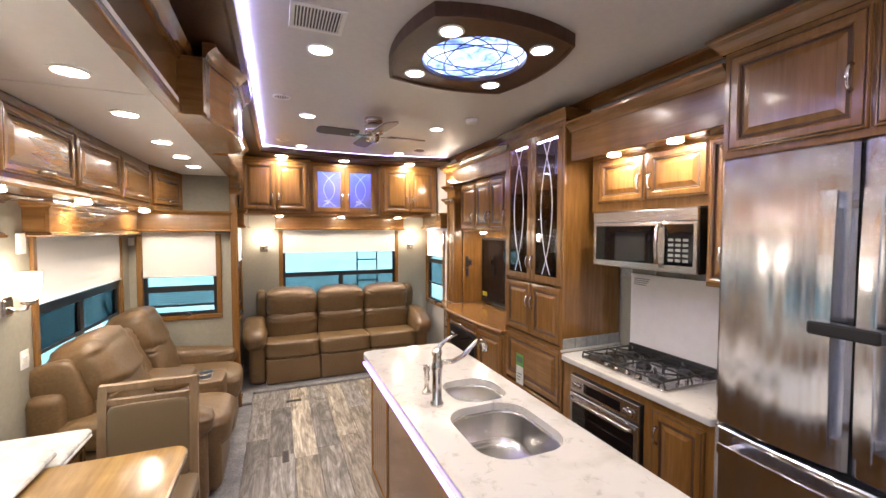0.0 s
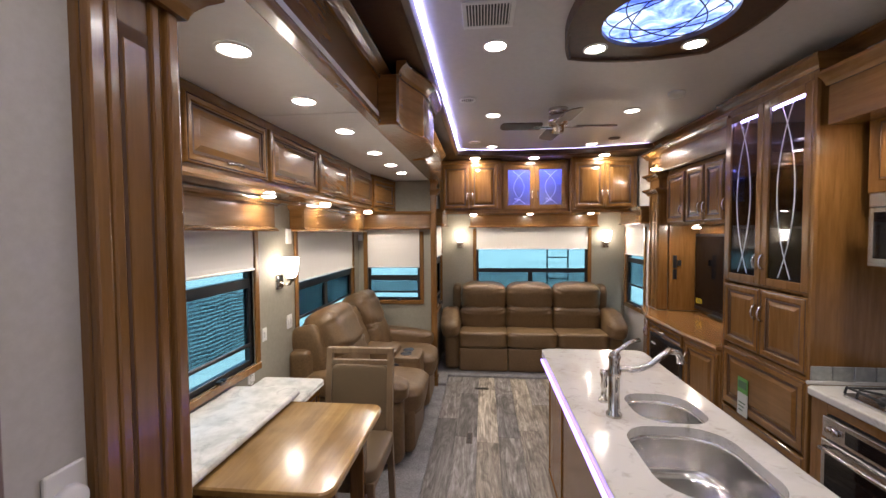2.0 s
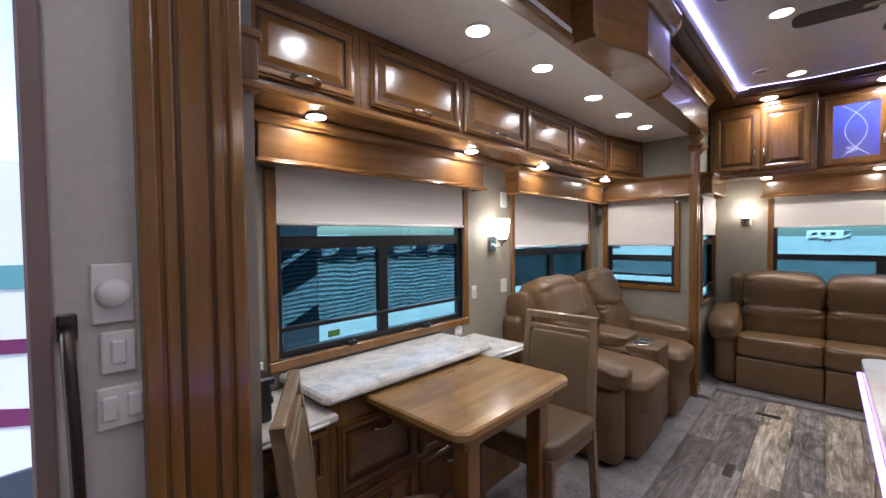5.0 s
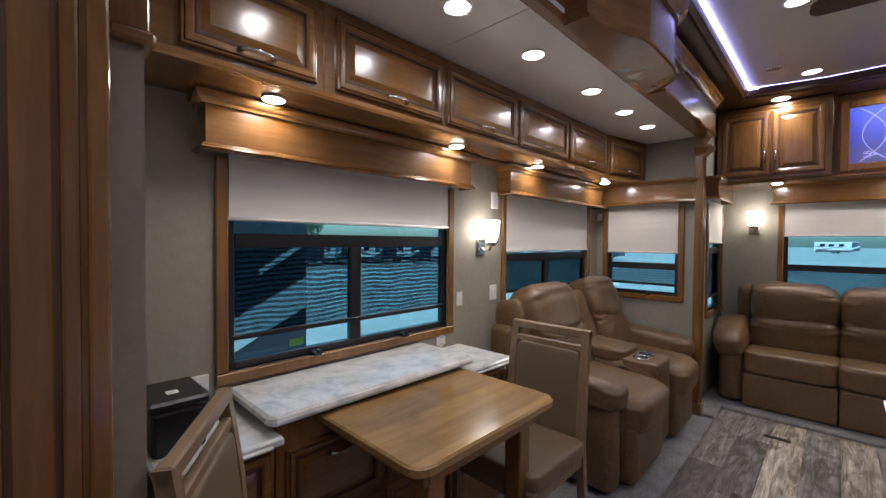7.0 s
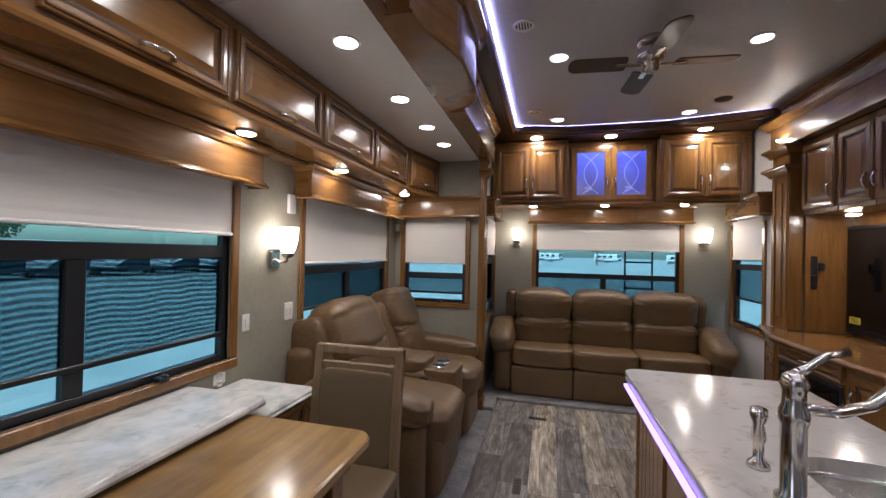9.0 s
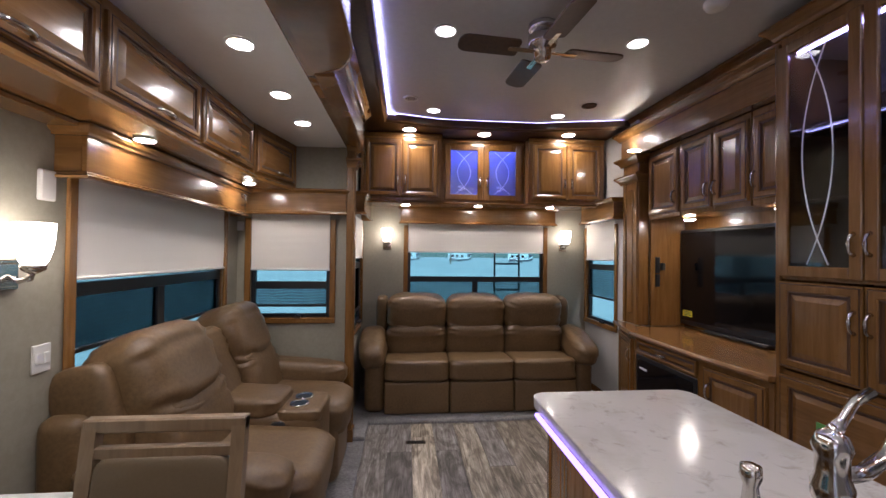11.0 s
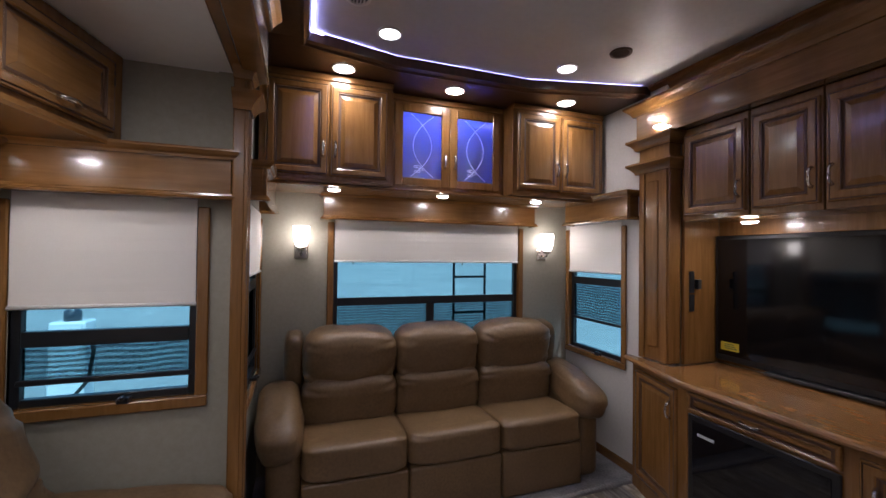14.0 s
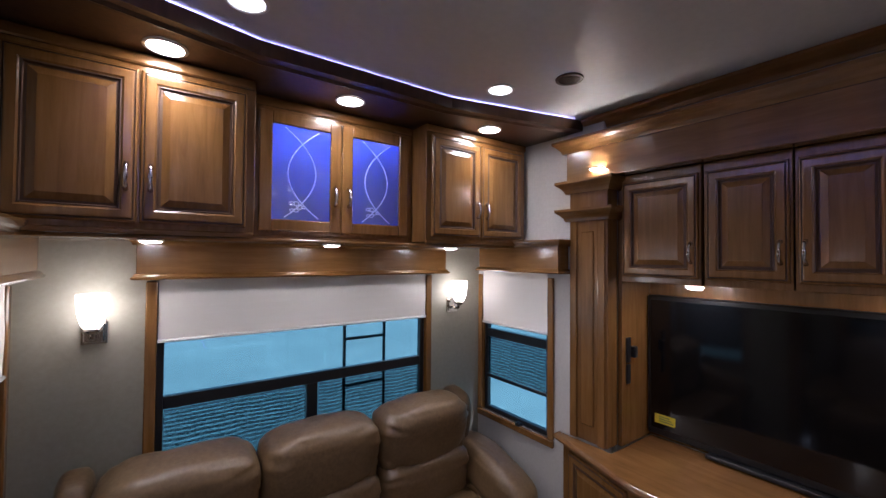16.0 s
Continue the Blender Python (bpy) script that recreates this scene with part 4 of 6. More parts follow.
def recliner():
    """Two seats with a console between, facing +x."""
    t = thing("reclining_loveseat", (-1.6, -1.97, 0.004), "brown leather reclining loveseat with a cup-holder console, under the slide-out window", "loveseat")
    y0, y1 = -2.80, -1.19
    part("frame", B((-2.03, -1.30, y0 + 0.08, y1 - 0.08, 0.03, 0.33), bevel=0.04, seg=3), LEATHER, t, smooth=True)
    part("rear_panel", B((-2.07, -1.90, y0 + 0.04, y1 - 0.04, 0.03, 0.84), bevel=0.05, seg=4), LEATHER, t, smooth=True)
    for i, (a, b) in enumerate(((-2.60, -2.12), (-1.78, -1.36))):
        c = (a + b) / 2
        w = b - a + 0.07
        part("foot_panel", B((-1.30, -1.16, a - 0.02, b + 0.02, 0.03, 0.40), bevel=0.055, seg=5), LEATHER, t, smooth=True)
        part("seat_cushion", cushion((-1.43, c, 0.43), (0.64, w, 0.25), 0.42, (0, 4, 0), i * 4.2, (), "y"), LEATHER, t, smooth=True)
        part("lumbar_cushion", cushion((-1.755, c, 0.63), (0.27, w, 0.42), 0.46, (0, -16, 0), i + 7.0, ((0.1, 0.012),), "y"), LEATHER, t, smooth=True)
        part("head_cushion", cushion((-1.86, c, 0.895), (0.31, w + 0.03, 0.42), 0.52, (0, -22, 0), i * 5.5 + 2, ((-0.22, 0.022), (0.2, 0.008)), "y", 0.05), LEATHER, t, "rumpled head cushion", smooth=True)
        part("wing", pillow((-1.94, c - (0.29 if i == 0 else -0.25), 0.80), (0.24, 0.11, 0.42), 0.55, pose(0, 0, 0, 0, -14, 0), 0.008, seed=i), LEATHER, t, smooth=True)
    part("console_back", cushion((-1.85, -1.955, 0.76), (0.22, 0.31, 0.50), 0.4, (0, -20, 0), 12.0, (), "y"), LEATHER, t, "padded back between the seats", smooth=True)
    part("console", B((-1.86, -1.20, -2.11, -1.80, 0.03, 0.60), bevel=0.06, seg=5), LEATHER, t, smooth=True)
    part("console_lid", cushion((-1.61, -1.955, 0.62), (0.40, 0.31, 0.11), 0.42, (0, 3, 0), 3.0), LEATHER, t, "padded console lid", smooth=True)
    part("console_front_pad", cushion((-1.32, -1.955, 0.575), (0.24, 0.31, 0.075), 0.3, (0, 0, 0), 6.0), LEATHER, t, smooth=True)
    for cx, cy in ((-1.335, -2.015), (-1.335, -1.90)):
        cup = part("cup_holder", lathe([(0.042, 0.612), (0.05, 0.618), (0.05, 0.604), (0.042, 0.60)], 24, (cx, cy, 0), cap=False), CHROME, t, "nickel-rimmed cup holder", smooth=True)
        part("cup_well", lathe([(0.043, 0.6145), (0.041, 0.613), (0.01, 0.613)], 20, (cx, cy, 0)), BLACK, cup)
    part("control_pocket", pillow((-1.42, -2.108, 0.50), (0.085, 0.02, 0.11), 0.6), BLACK, t, "black control pocket", smooth=True)
    for c, yy in ((0, y0 + 0.09), (1, y1 - 0.085)):
        part("arm_body", B((-1.95, -1.22, yy - 0.075, yy + 0.075, 0.03, 0.52), bevel=0.06, seg=5), LEATHER, t, smooth=True)
        part("arm_pad", cushion((-1.56, yy, 0.585), (0.76, 0.22, 0.18), 0.55, (0, 4, 0), c * 9.0), LEATHER, t, "padded arm rest", smooth=True)
    return t


recliner()

# ---- dinette ----


def dining_chair(at, turn):
    """The back is at local y = 0 and the seat runs to -y."""
    t = thing("dining_chair", at, "wooden dining chair with brown vinyl seat and padded back panel", "chair", "dining chairs", turn=turn)
    h, w = 0.985, 0.19
    for s in (-1, 1):
        part("back_post", rings([[(s * w - 0.018, y - 0.016, z), (s * w + 0.018, y - 0.016, z), (s * w + 0.018, y + 0.016, z), (s * w - 0.018, y + 0.016, z)] for z, y in ((0, 0.04), (0.25, 0.005), (0.48, -0.02), (0.75, 0.0), (h, 0.035))]), CHAIRWOOD, t, local=True)
        part("leg", B((s * w - 0.018, s * w + 0.018, -0.45, -0.415, 0, 0.44), bevel=0.004), CHAIRWOOD, t, local=True)
        part("side_rail", B((s * w - 0.010, s * w + 0.010, -0.415, -0.01, 0.38, 0.44), bevel=0.003), CHAIRWOOD, t, local=True)
    part("top_rail", B((-w - 0.018, w + 0.018, 0.016, 0.048, h - 0.035, h + 0.004), bevel=0.005), CHAIRWOOD, t, local=True)
    part("lower_rail", B((-w, w, 0.010, 0.034, h - 0.10, h - 0.068), bevel=0.004), CHAIRWOOD, t, local=True)
    part("front_rail", B((-w, w, -0.44, -0.42, 0.38, 0.44), bevel=0.003), CHAIRWOOD, t, local=True)
    back = pillow((0, 0.005, 0.69), (2 * w - 0.03, 0.05, 0.40), 0.2, pose(0, 0, 0, -6, 0, 0), 0.0)
    part("back_panel", back, FABRIC, t, "padded brown vinyl back panel", smooth=True, local=True)
    part("seat", pillow((0, -0.22, 0.465), (2 * w + 0.06, 0.46, 0.085), 0.28, None, 0.004), FABRIC, t, "padded brown vinyl seat", smooth=True, local=True)
    return t


dining_chair((-1.40, -3.17, 0.004), 0)
dining_chair((-1.405, -4.63, 0.004), 180 - 31)

tb = thing("dining_table", (-1.45, -3.88, 0.004), "honey maple table leaf with rounded corners on a panel leg", "table")
part("tabletop", prism(rounded(-1.74, -1.175, -4.215, -3.465, (0.01, 0.06, 0.06, 0.01)), 0.75, 0.785, 0.007), TABLE, tb)
boards("apron", ((-1.72, -1.225, -4.15, -4.125, 0.69, 0.75), (-1.72, -1.225, -3.57, -3.545, 0.69, 0.75), (-1.25, -1.225, -4.125, -3.57, 0.69, 0.75)), WOOD_H, tb, bevel=0.003)
for y in (-4.085, -3.61):
    part("leg", B((-1.305, -1.235, y - 0.035, y + 0.035, 0.004, 0.69), bevel=0.006, seg=2), WOOD, tb)

dk = thing("dinette_cabinet", (-1.90, -3.92, 0.004), "stained wooden cabinet with drawers under the dinette ledge", "cabinet")
part("body", B((-2.058, -1.72, -4.36, -3.47, 0.004, 0.79), bevel=0.003), WOOD, dk)
for y0, y1 in ((-4.33, -3.93), (-3.90, -3.50)):
    for z0, z1 in ((0.10, 0.38), (0.41, 0.69)):
        dr = part("drawer_front", panel_door(y0, y1, z0, z1, 1.72, 0.04), WOOD_H, dk, w=WL)
        part("handle", pull((y0 + y1) / 2, z1 - 0.06, 1.70, 0.09, False), CHROME, dr, "brushed nickel pull", w=WL, smooth=True)
rl = thing("raised_ledge", (-1.88, -3.92, 0.795), "white and grey veined marble ledge raised under the dinette window", "counter")
part("slab", prism(rounded(-2.058, -1.67, -4.40, -3.395, (0.005, 0.03, 0.03, 0.005)), 0.795, 0.832, 0.009), MARBLE, rl)
part("edge_moulding", moulding(((0, 0), (0.007, 0.004), (0.009, 0.014), (0.004, 0.026), (0, 0.028)), [(-1.70, -4.40, 0.799), (-1.672, -4.375, 0.799), (-1.67, -3.42, 0.799), (-1.70, -3.395, 0.799)]), MARBLE, rl)
for nm, (a, b) in (("far", (-3.45, -3.075)), ("near", (-4.70, -4.36))):
    sc = thing("side_cabinet", (-1.90, (a + b) / 2, 0.004), "low stained wooden side cabinet beside the dinette", "cabinet", "dinette side cabinets")
    part("body", B((-2.058, -1.70, a + 0.012, b - 0.012, 0.004, 0.735), bevel=0.003), WOOD, sc)
    dr = part("drawer_front", panel_door(a + 0.03, b - 0.03, 0.52, 0.71, 1.70, 0.035), WOOD_H, sc, w=WL)
    part("handle", pull((a + b) / 2, 0.63, 1.68, 0.09, False), CHROME, dr, "brushed nickel pull", w=WL, smooth=True)
    sl = thing("side_ledge", (-1.88, (a + b) / 2, 0.735), "white and grey veined marble top of the side cabinet", "counter", "dinette side ledges")
    part("slab", prism(rounded(-2.058, -1.655, a, b, (0.005, 0.03, 0.03, 0.005) if nm == "far" else (0.005, 0.03, 0.0, 0.005)), 0.736, 0.768, 0.008), MARBLE, sl)
    part("edge_bead", B((-1.659, -1.647, a + 0.035, b - 0.035, 0.738, 0.751), bevel=0.004), MARBLE, sl)


def wall_plate(w, u, v, z, kind, label, uw=0.07, zh=0.115, rockers=1):
    t = thing("wall_switch" if kind != "outlet" else "wall_outlet", w @ Vector((u, v, z)), label, "switch" if kind != "outlet" else "outlet", "wall plates")
    pl = part("plate", B((u - uw / 2, u + uw / 2, v - 0.007, v - 0.0005, z - zh / 2, z + zh / 2), bevel=0.003, seg=2), WHITE, t, w=w)
    if kind == "dimmer":
        bm = lathe([(0.024, 0), (0.022, 0.012), (0.018, 0.016), (0.004, 0.016)], 24)
        bm.transform(Matrix.Translation((u, v - 0.006, z)) @ pose(0, 0, 0, 90, 0, 0))
        part("knob", bm, WHITE, pl, "round dimmer knob", w=w, smooth=True)
    elif kind == "rocker":
        for i in range(rockers):
            c = u + (i - (rockers - 1) / 2) * 0.034
            part("rocker", B((c - 0.011, c + 0.011, v - 0.013, v - 0.005, z - 0.02, z + 0.02), bevel=0.003), WHITE, pl, w=w)
    else:
        for dz in (-0.02, 0.02):
            sk = part("socket", B((u - 0.016, u + 0.016, v - 0.010, v - 0.005, z + dz - 0.014, z + dz + 0.014), bevel=0.004), WHITE, pl, w=w)
            part("slot", B((u - 0.007, u - 0.004, v - 0.0105, v - 0.0095, z + dz - 0.004, z + dz + 0.006), (u + 0.004, u + 0.007, v - 0.0105, v - 0.0095, z + dz - 0.004, z + dz + 0.006)), BLACK, sk, w=w)


wall_plate(WL, -3.075, 2.06, 1.043, "rocker", "white rocker switch on the slide-out wall", 0.05, 0.085)
wall_plate(WL, -2.735, 2.06, 1.055, "rocker", "white double rocker switch on the slide-out wall", 0.075, 0.10, 2)
wall_plate(WL, -5.045, 1.22, 1.326, "dimmer", "white dimmer switch beside the entry door", 0.056, 0.098)
wall_plate(WL, -5.040, 1.22, 1.228, "rocker", "white single rocker switch beside the entry door", 0.046, 0.07)
wall_plate(WL, -5.038, 1.22, 1.136, "rocker", "white double rocker switch beside the entry door", 0.066, 0.07, 2)
wall_plate(WL, -4.50, 2.06, 0.845, "outlet", "white power outlet over the near dinette ledge", 0.07, 0.11)
wall_plate(WL, -3.235, 2.06, 0.81, "outlet", "white power outlet beside the dinette ledge", 0.07, 0.05)
wall_plate(ID, 1.08, 0, 0.36, "outlet", "white power outlet low on the rear wall", 0.07, 0.11)
gs = thing("window_sticker", (-2.12, -4.1, 0.95), "small bright green sticker on the dinette window glass", "sticker")
part("label", B((-4.14, -4.075, 2.0925, 2.0935, 0.935, 0.965)), GREENTAG, gs, w=WL)
th = thing("thermostat", (-2.05, -2.735, 1.675), "small white thermostat on the slide-out wall", "thermostat")
part("case", B((-2.77, -2.705, 2.04, 2.059, 1.62, 1.73), bevel=0.005), WHITE, th, w=WL)
sp = thing("surround_speaker", (-2.03, -1.075, 1.64), "small grey sensor box on the slide-out wall", "sensor")
part("case", B((-2.055, -2.01, -1.085, -1.065, 1.61, 1.68), bevel=0.004), WHITE, sp)

bg = thing("black_case", (-1.68, -4.68, 0.77), "black plastic case standing on the near side ledge", "case")
part("body", B((-1.97, -1.77, -4.69, -4.55, 0.769, 0.90), bevel=0.012, seg=2), BLACK, bg)
part("lid", B((-1.98, -1.76, -4.70, -4.54, 0.90, 0.93), bevel=0.008), BLACK, bg)
part("sticker", B((-1.86, -1.83, -4.64, -4.61, 0.930, 0.9315)), PAPER, bg, "small white sticker")
cd = thing("power_cord", (-2.05, -4.5, 0.77), "black plug and cord at the wall outlet", "cord")
part("plug", B((-2.049, -2.005, -4.52, -4.48, 0.80, 0.86), bevel=0.008), BLACK, cd)
part("cable", tube([(-2.04, -4.5, 0.82), (-2.0, -4.49, 0.80), (-1.96, -4.47, 0.777), (-1.92, -4.49, 0.776)], 0.005, 6), BLACK, cd, smooth=True)

# bracket on the slide-out's front wall
hk = thing("wall_monitor", (-1.66, -4.77, 1.55), "slim dark monitor panel on the slide-out's front wall", "monitor")
part("case", B((-1.78, -1.60, -4.778, -4.735, 1.48, 1.80), bevel=0.01), BLACK, hk)
part("screen", B((-1.76, -1.62, -4.734, -4.731, 1.53, 1.77)), SCREEN, hk)

# ---- kitchen island ----
isl = thing("kitchen_island", (0.08, -3.8, 0), "stained maple kitchen island with beadboard end and panelled doors", "island")
boards("side_panel", ((-0.20, -0.18, -4.80, -2.80, 0.0, 0.838), (0.34, 0.36, -4.80, -2.80, 0.0, 0.838), (-0.18, 0.34, -2.82, -2.80, 0.0, 0.838), (-0.18, 0.34, -4.80, -4.78, 0.0, 0.838)), WOOD, isl, bevel=0.002)
part("plinth", B((-0.21, 0.37, -4.81, -2.79, 0.0, 0.09), bevel=0.005), WOOD_H, isl)
for x0, x1 in ((-0.20, -0.165), (0.325, 0.36)):
    part("corner_post", B((x0 - 0.006, x1 + 0.006, -2.806, -2.776, 0.09, 0.83), bevel=0.006), WOOD, isl)
for k in range(9):
    part("bead", B((-0.16 + k * 0.054, -0.1085 + k * 0.054, -2.801, -2.792, 0.11, 0.81), bevel=0.003), WOOD, isl)
WI = WL
for k, (a, b) in enumerate(((-3.22, -2.86), (-3.62, -3.26), (-4.02, -3.66), (-4.40, -4.04), (-4.78, -4.42))):
    if k == 0:
        for q in range(6):
            part("bead", B((-0.208, -0.199, a + q * 0.06, a + q * 0.06 + 0.058, 0.11, 0.81), bevel=0.003), WOOD, isl)
    else:
        door(isl, a, b, 0.12, 0.80, 0.20, WI, (a if k % 2 else b) + (0.05 if k % 2 else -0.05), 0.62)
out = rounded(-0.245, 0.425, -4.87, -2.69, (0.04, 0.04, 0.06, 0.06), 8)
ct = thing("island_countertop", (0.08, -3.8, 0.84), "cream veined quartz island top with sink cut-outs", "countertop")


def slab_with_holes(outline, holes, z0, z1, ease):
    """A slab with openings: the top and bottom are filled between the outline and the holes."""
    bm = bmesh.new()
    for z, inset in ((z0, 0.0), (z1, 0.0)):
        edges = []
        for loop in [outline, *holes]:
            vs = [bm.verts.new((x, y, z)) for x, y in loop]
            edges += [bm.edges.new((vs[i - 1], vs[i])) for i in range(len(vs))]
        bmesh.ops.triangle_fill(bm, use_beauty=True, use_dissolve=False, edges=edges)
    bm.verts.ensure_lookup_table()
    n = sum(len(l) for l in [outline, *holes])
    base = 0
    for loop in [outline, *holes]:
        k = len(loop)
        for i in range(k):
            a, b = base + i, base + (i + 1) % k
            bm.faces.new((bm.verts[a], bm.verts[b], bm.verts[b + n], bm.verts[a + n]))
        base += k
    return bm


bowl_a = rounded(0.03, 0.33, -3.77, -3.45, (0.12, 0.10, 0.13, 0.10), 8)
bowl_b = rounded(-0.085, 0.31, -4.28, -3.80, (0.14, 0.13, 0.14, 0.13), 8)
part("slab", slab_with_holes(out, [bowl_a, bowl_b], 0.842, 0.88, 0.006), QUARTZ, ct)
part("edge_moulding", moulding(((-0.004, 0.0), (0.006, 0.003), (0.010, 0.018), (0.006, 0.034), (-0.004, 0.036)), [(x, y, 0.843) for x, y in out[::-1]] + [(out[-1][0], out[-1][1], 0.843)]), QUARTZ, ct)
sk = thing("double_sink", (0.08, -3.9, 0.65), "stainless steel undermount double sink in the island top", "sink")
for loop, depth in ((bowl_a, 0.15), (bowl_b, 0.20)):
    cx, cy = sum(p[0] for p in loop) / len(loop), sum(p[1] for p in loop) / len(loop)

    def sc_(f, z):
        return [(cx + (x - cx) * f, cy + (y - cy) * f, z) for x, y in loop]
    bw = part("bowl", rings([sc_(1.035, 0.838), sc_(1.03, 0.8415), sc_(0.985, 0.8415), sc_(0.975, 0.83), sc_(0.95, 0.88 - depth + 0.04), sc_(0.90, 0.88 - depth + 0.008), sc_(0.80, 0.88 - depth), sc_(0.15, 0.88 - depth - 0.006)], False, True), SINK, sk, smooth=True)
    part("drain", lathe([(0.045, 0.004), (0.042, 0.006), (0.03, 0.003), (0.008, 0.003)], 20, (cx, cy, 0.88 - depth - 0.004)), CHROME, bw, "chrome drain", smooth=True)
fc = thing("faucet", (-0.075, -3.715, 0.88), "tall brushed nickel kitchen faucet with a lever on top", "faucet")
part("base", lathe([(0.034, 0), (0.034, 0.012), (0.024, 0.022), (0.024, 0.17), (0.028, 0.18), (0.028, 0.2), (0.022, 0.215), (0.022, 0.245), (0.027, 0.26), (0.02, 0.28), (0.008, 0.288)], 20, (-0.075, -3.715, 0.88)), CHROME, fc, smooth=True)
part("spout", tube([(-0.055, -3.705, 1.085), (0.025, -3.680, 1.075), (0.095, -3.660, 1.09), (0.145, -3.645, 1.125), (0.190, -3.630, 1.15), (0.235, -3.615, 1.14), (0.250, -3.610, 1.11), (0.251, -3.610, 1.085)], [0.013, 0.013, 0.013, 0.014, 0.015, 0.015, 0.016, 0.017], 10), CHROME, fc, smooth=True)
part("lever", tube([(-0.075, -3.715, 1.16), (-0.045, -3.705, 1.175), (-0.005, -3.690, 1.20), (0.045, -3.675, 1.21)], [0.012, 0.009, 0.008, 0.01], 8), CHROME, fc, smooth=True)
so = thing("soap_sprayer", (-0.073, -3.560, 0.88), "brushed nickel side sprayer on the island top", "sprayer")
part("base", lathe([(0.026, 0), (0.024, 0.012), (0.013, 0.022), (0.012, 0.06), (0.017, 0.075), (0.013, 0.11), (0.02, 0.13), (0.018, 0.15), (0.006, 0.155)], 16, (-0.073, -3.560, 0.88)), CHROME, so, smooth=True)
ls = thing("led_strip", (-0.22, -3.8, 0.83), "violet light strip under the island top's edge", "light strip")
part("diffuser", B((-0.264, -0.250, -4.80, -2.80, 0.829, 0.8405)), PURPLELED, ls)

# ---- right side: television wall ----
tvp = thing("fluted_post", (1.2, -0.94, 0), "reeded wooden pilaster with stepped capital beside the television", "post", "slide-out posts")
part("shaft", B((1.20, 1.30, -1.06, -0.82, 0.86, 2.312), bevel=0.005), WOOD, tvp)
for a, b in ((-1.05, -1.005), (-0.875, -0.83)):
    part("reed", B((1.190, 1.202, a, b, 0.86, 2.10), bevel=0.005, seg=2), WOOD, tvp)
part("sunk_panel", B((1.193, 1.202, -0.98, -0.90, 0.95, 2.02), bevel=0.004), WOOD, tvp)
for z in (2.08, 2.24):
    part("capital_moulding", moulding(CROWN, [(1.30, -0.815, z), (1.195, -0.815, z), (1.195, -1.065, z), (1.30, -1.065, z)]), WOOD_H, tvp)
al = thing("alcove_panelling", (1.45, -1.7, 0.86), "reddish wooden panelling lining the television alcove", "panelling")
part("end_panel", B((1.30, 1.60, -1.085, -1.06, 0.86, 2.31), bevel=0.002), WOOD, al)
part("back_panel", B((1.60, 1.618, -2.46, -1.085, 0.86, 2.31)), WOOD, al)
tf = thing("television_fascia", (1.2, -1.7, 2.36), "stained wooden fascia over the television wall with crown moulding", "fascia")
part("board", B((1.185, 1.25, -2.46, -0.81, 2.312, 2.49), bevel=0.003), WOOD_H, tf)
part("underside", B((1.25, 1.60, -2.46, -0.82, 2.314, 2.33)), WOOD_H, tf)
part("crown_moulding", moulding(CROWN, [(1.25, -0.80, 2.475), (1.185, -0.80, 2.475), (1.185, -2.46, 2.475)]), WOOD_H, tf)


def upper_tv():
    spans = ((1.10, 1.485), (1.497, 1.812), (1.818, 2.105), (2.117, 2.455))
    for k, (a, b) in enumerate(spans):
        t = thing("wall_cabinet", WR @ Vector(((a + b) / 2, 1.4, 1.76)), "dark-stained maple cabinet over the television with a raised-panel door", "cabinet", "cabinets over the television")
        part("body", B((a, b, 1.27, 1.60, 1.75, 2.31), bevel=0.002), WOOD, t, w=WR)
        hu = (b - 0.035) if k in (0, 1) else (a + 0.035)
        door(t, a + 0.012, b - 0.008, 1.78, 2.27, 1.27, WR, hu, 1.90)


upper_tv()
tv = thing("television", (1.57, -1.67, 0.88), "large black flat-screen television with glossy dark screen, on the alcove counter", "television")
part("bezel", B((1.555, 1.598, -2.25, -1.09, 0.885, 1.665), bevel=0.008), BLACK, tv)
part("screen", B((1.550, 1.556, -2.225, -1.115, 0.925, 1.64)), SCREEN, tv, "switched-off glossy screen")
part("energy_label", B((1.548, 1.5495, -1.245, -1.135, 0.955, 1.005)), STICKER, tv, "yellow energy sticker")
for k in range(3):
    part("print_bar", B((1.5473, 1.548, -1.235 + 0.01 * k, -1.16, 0.966 + 0.012 * k, 0.971 + 0.012 * k)), PRINT, tv)
part("stand", B((1.52, 1.59, -1.95, -1.40, 0.866, 0.886), bevel=0.004), BLACK, tv)
sw = thing("wall_switch", (1.42, -1.09, 1.30), "black outlet and switch plates on the alcove panelling", "switch", "wall plates")
part("plate", B((1.335, 1.375, -1.094, -1.0855, 1.305, 1.44), bevel=0.003), BLACK, sw)
part("lower_plate", B((1.335, 1.375, -1.094, -1.0855, 1.19, 1.295), bevel=0.003), BLACK, sw)
part("plug", B((1.38, 1.41, -1.115, -1.0855, 1.33, 1.39), bevel=0.004), BLACK, sw)

# bow-fronted base with fireplace
base_line = [(1.175, -0.80), (1.02, -1.33), (1.02, -2.02), (1.06, -2.465)]
cab = thing("fireplace_cabinet", (1.3, -1.65, 0), "stained maple media base cabinet with doors either side of a fireplace", "cabinet")
part("body", prism(base_line + [(1.60, -2.465), (1.60, -1.088), (1.21, -1.088), (1.21, -0.80)], 0.0, 0.82), WOOD, cab)


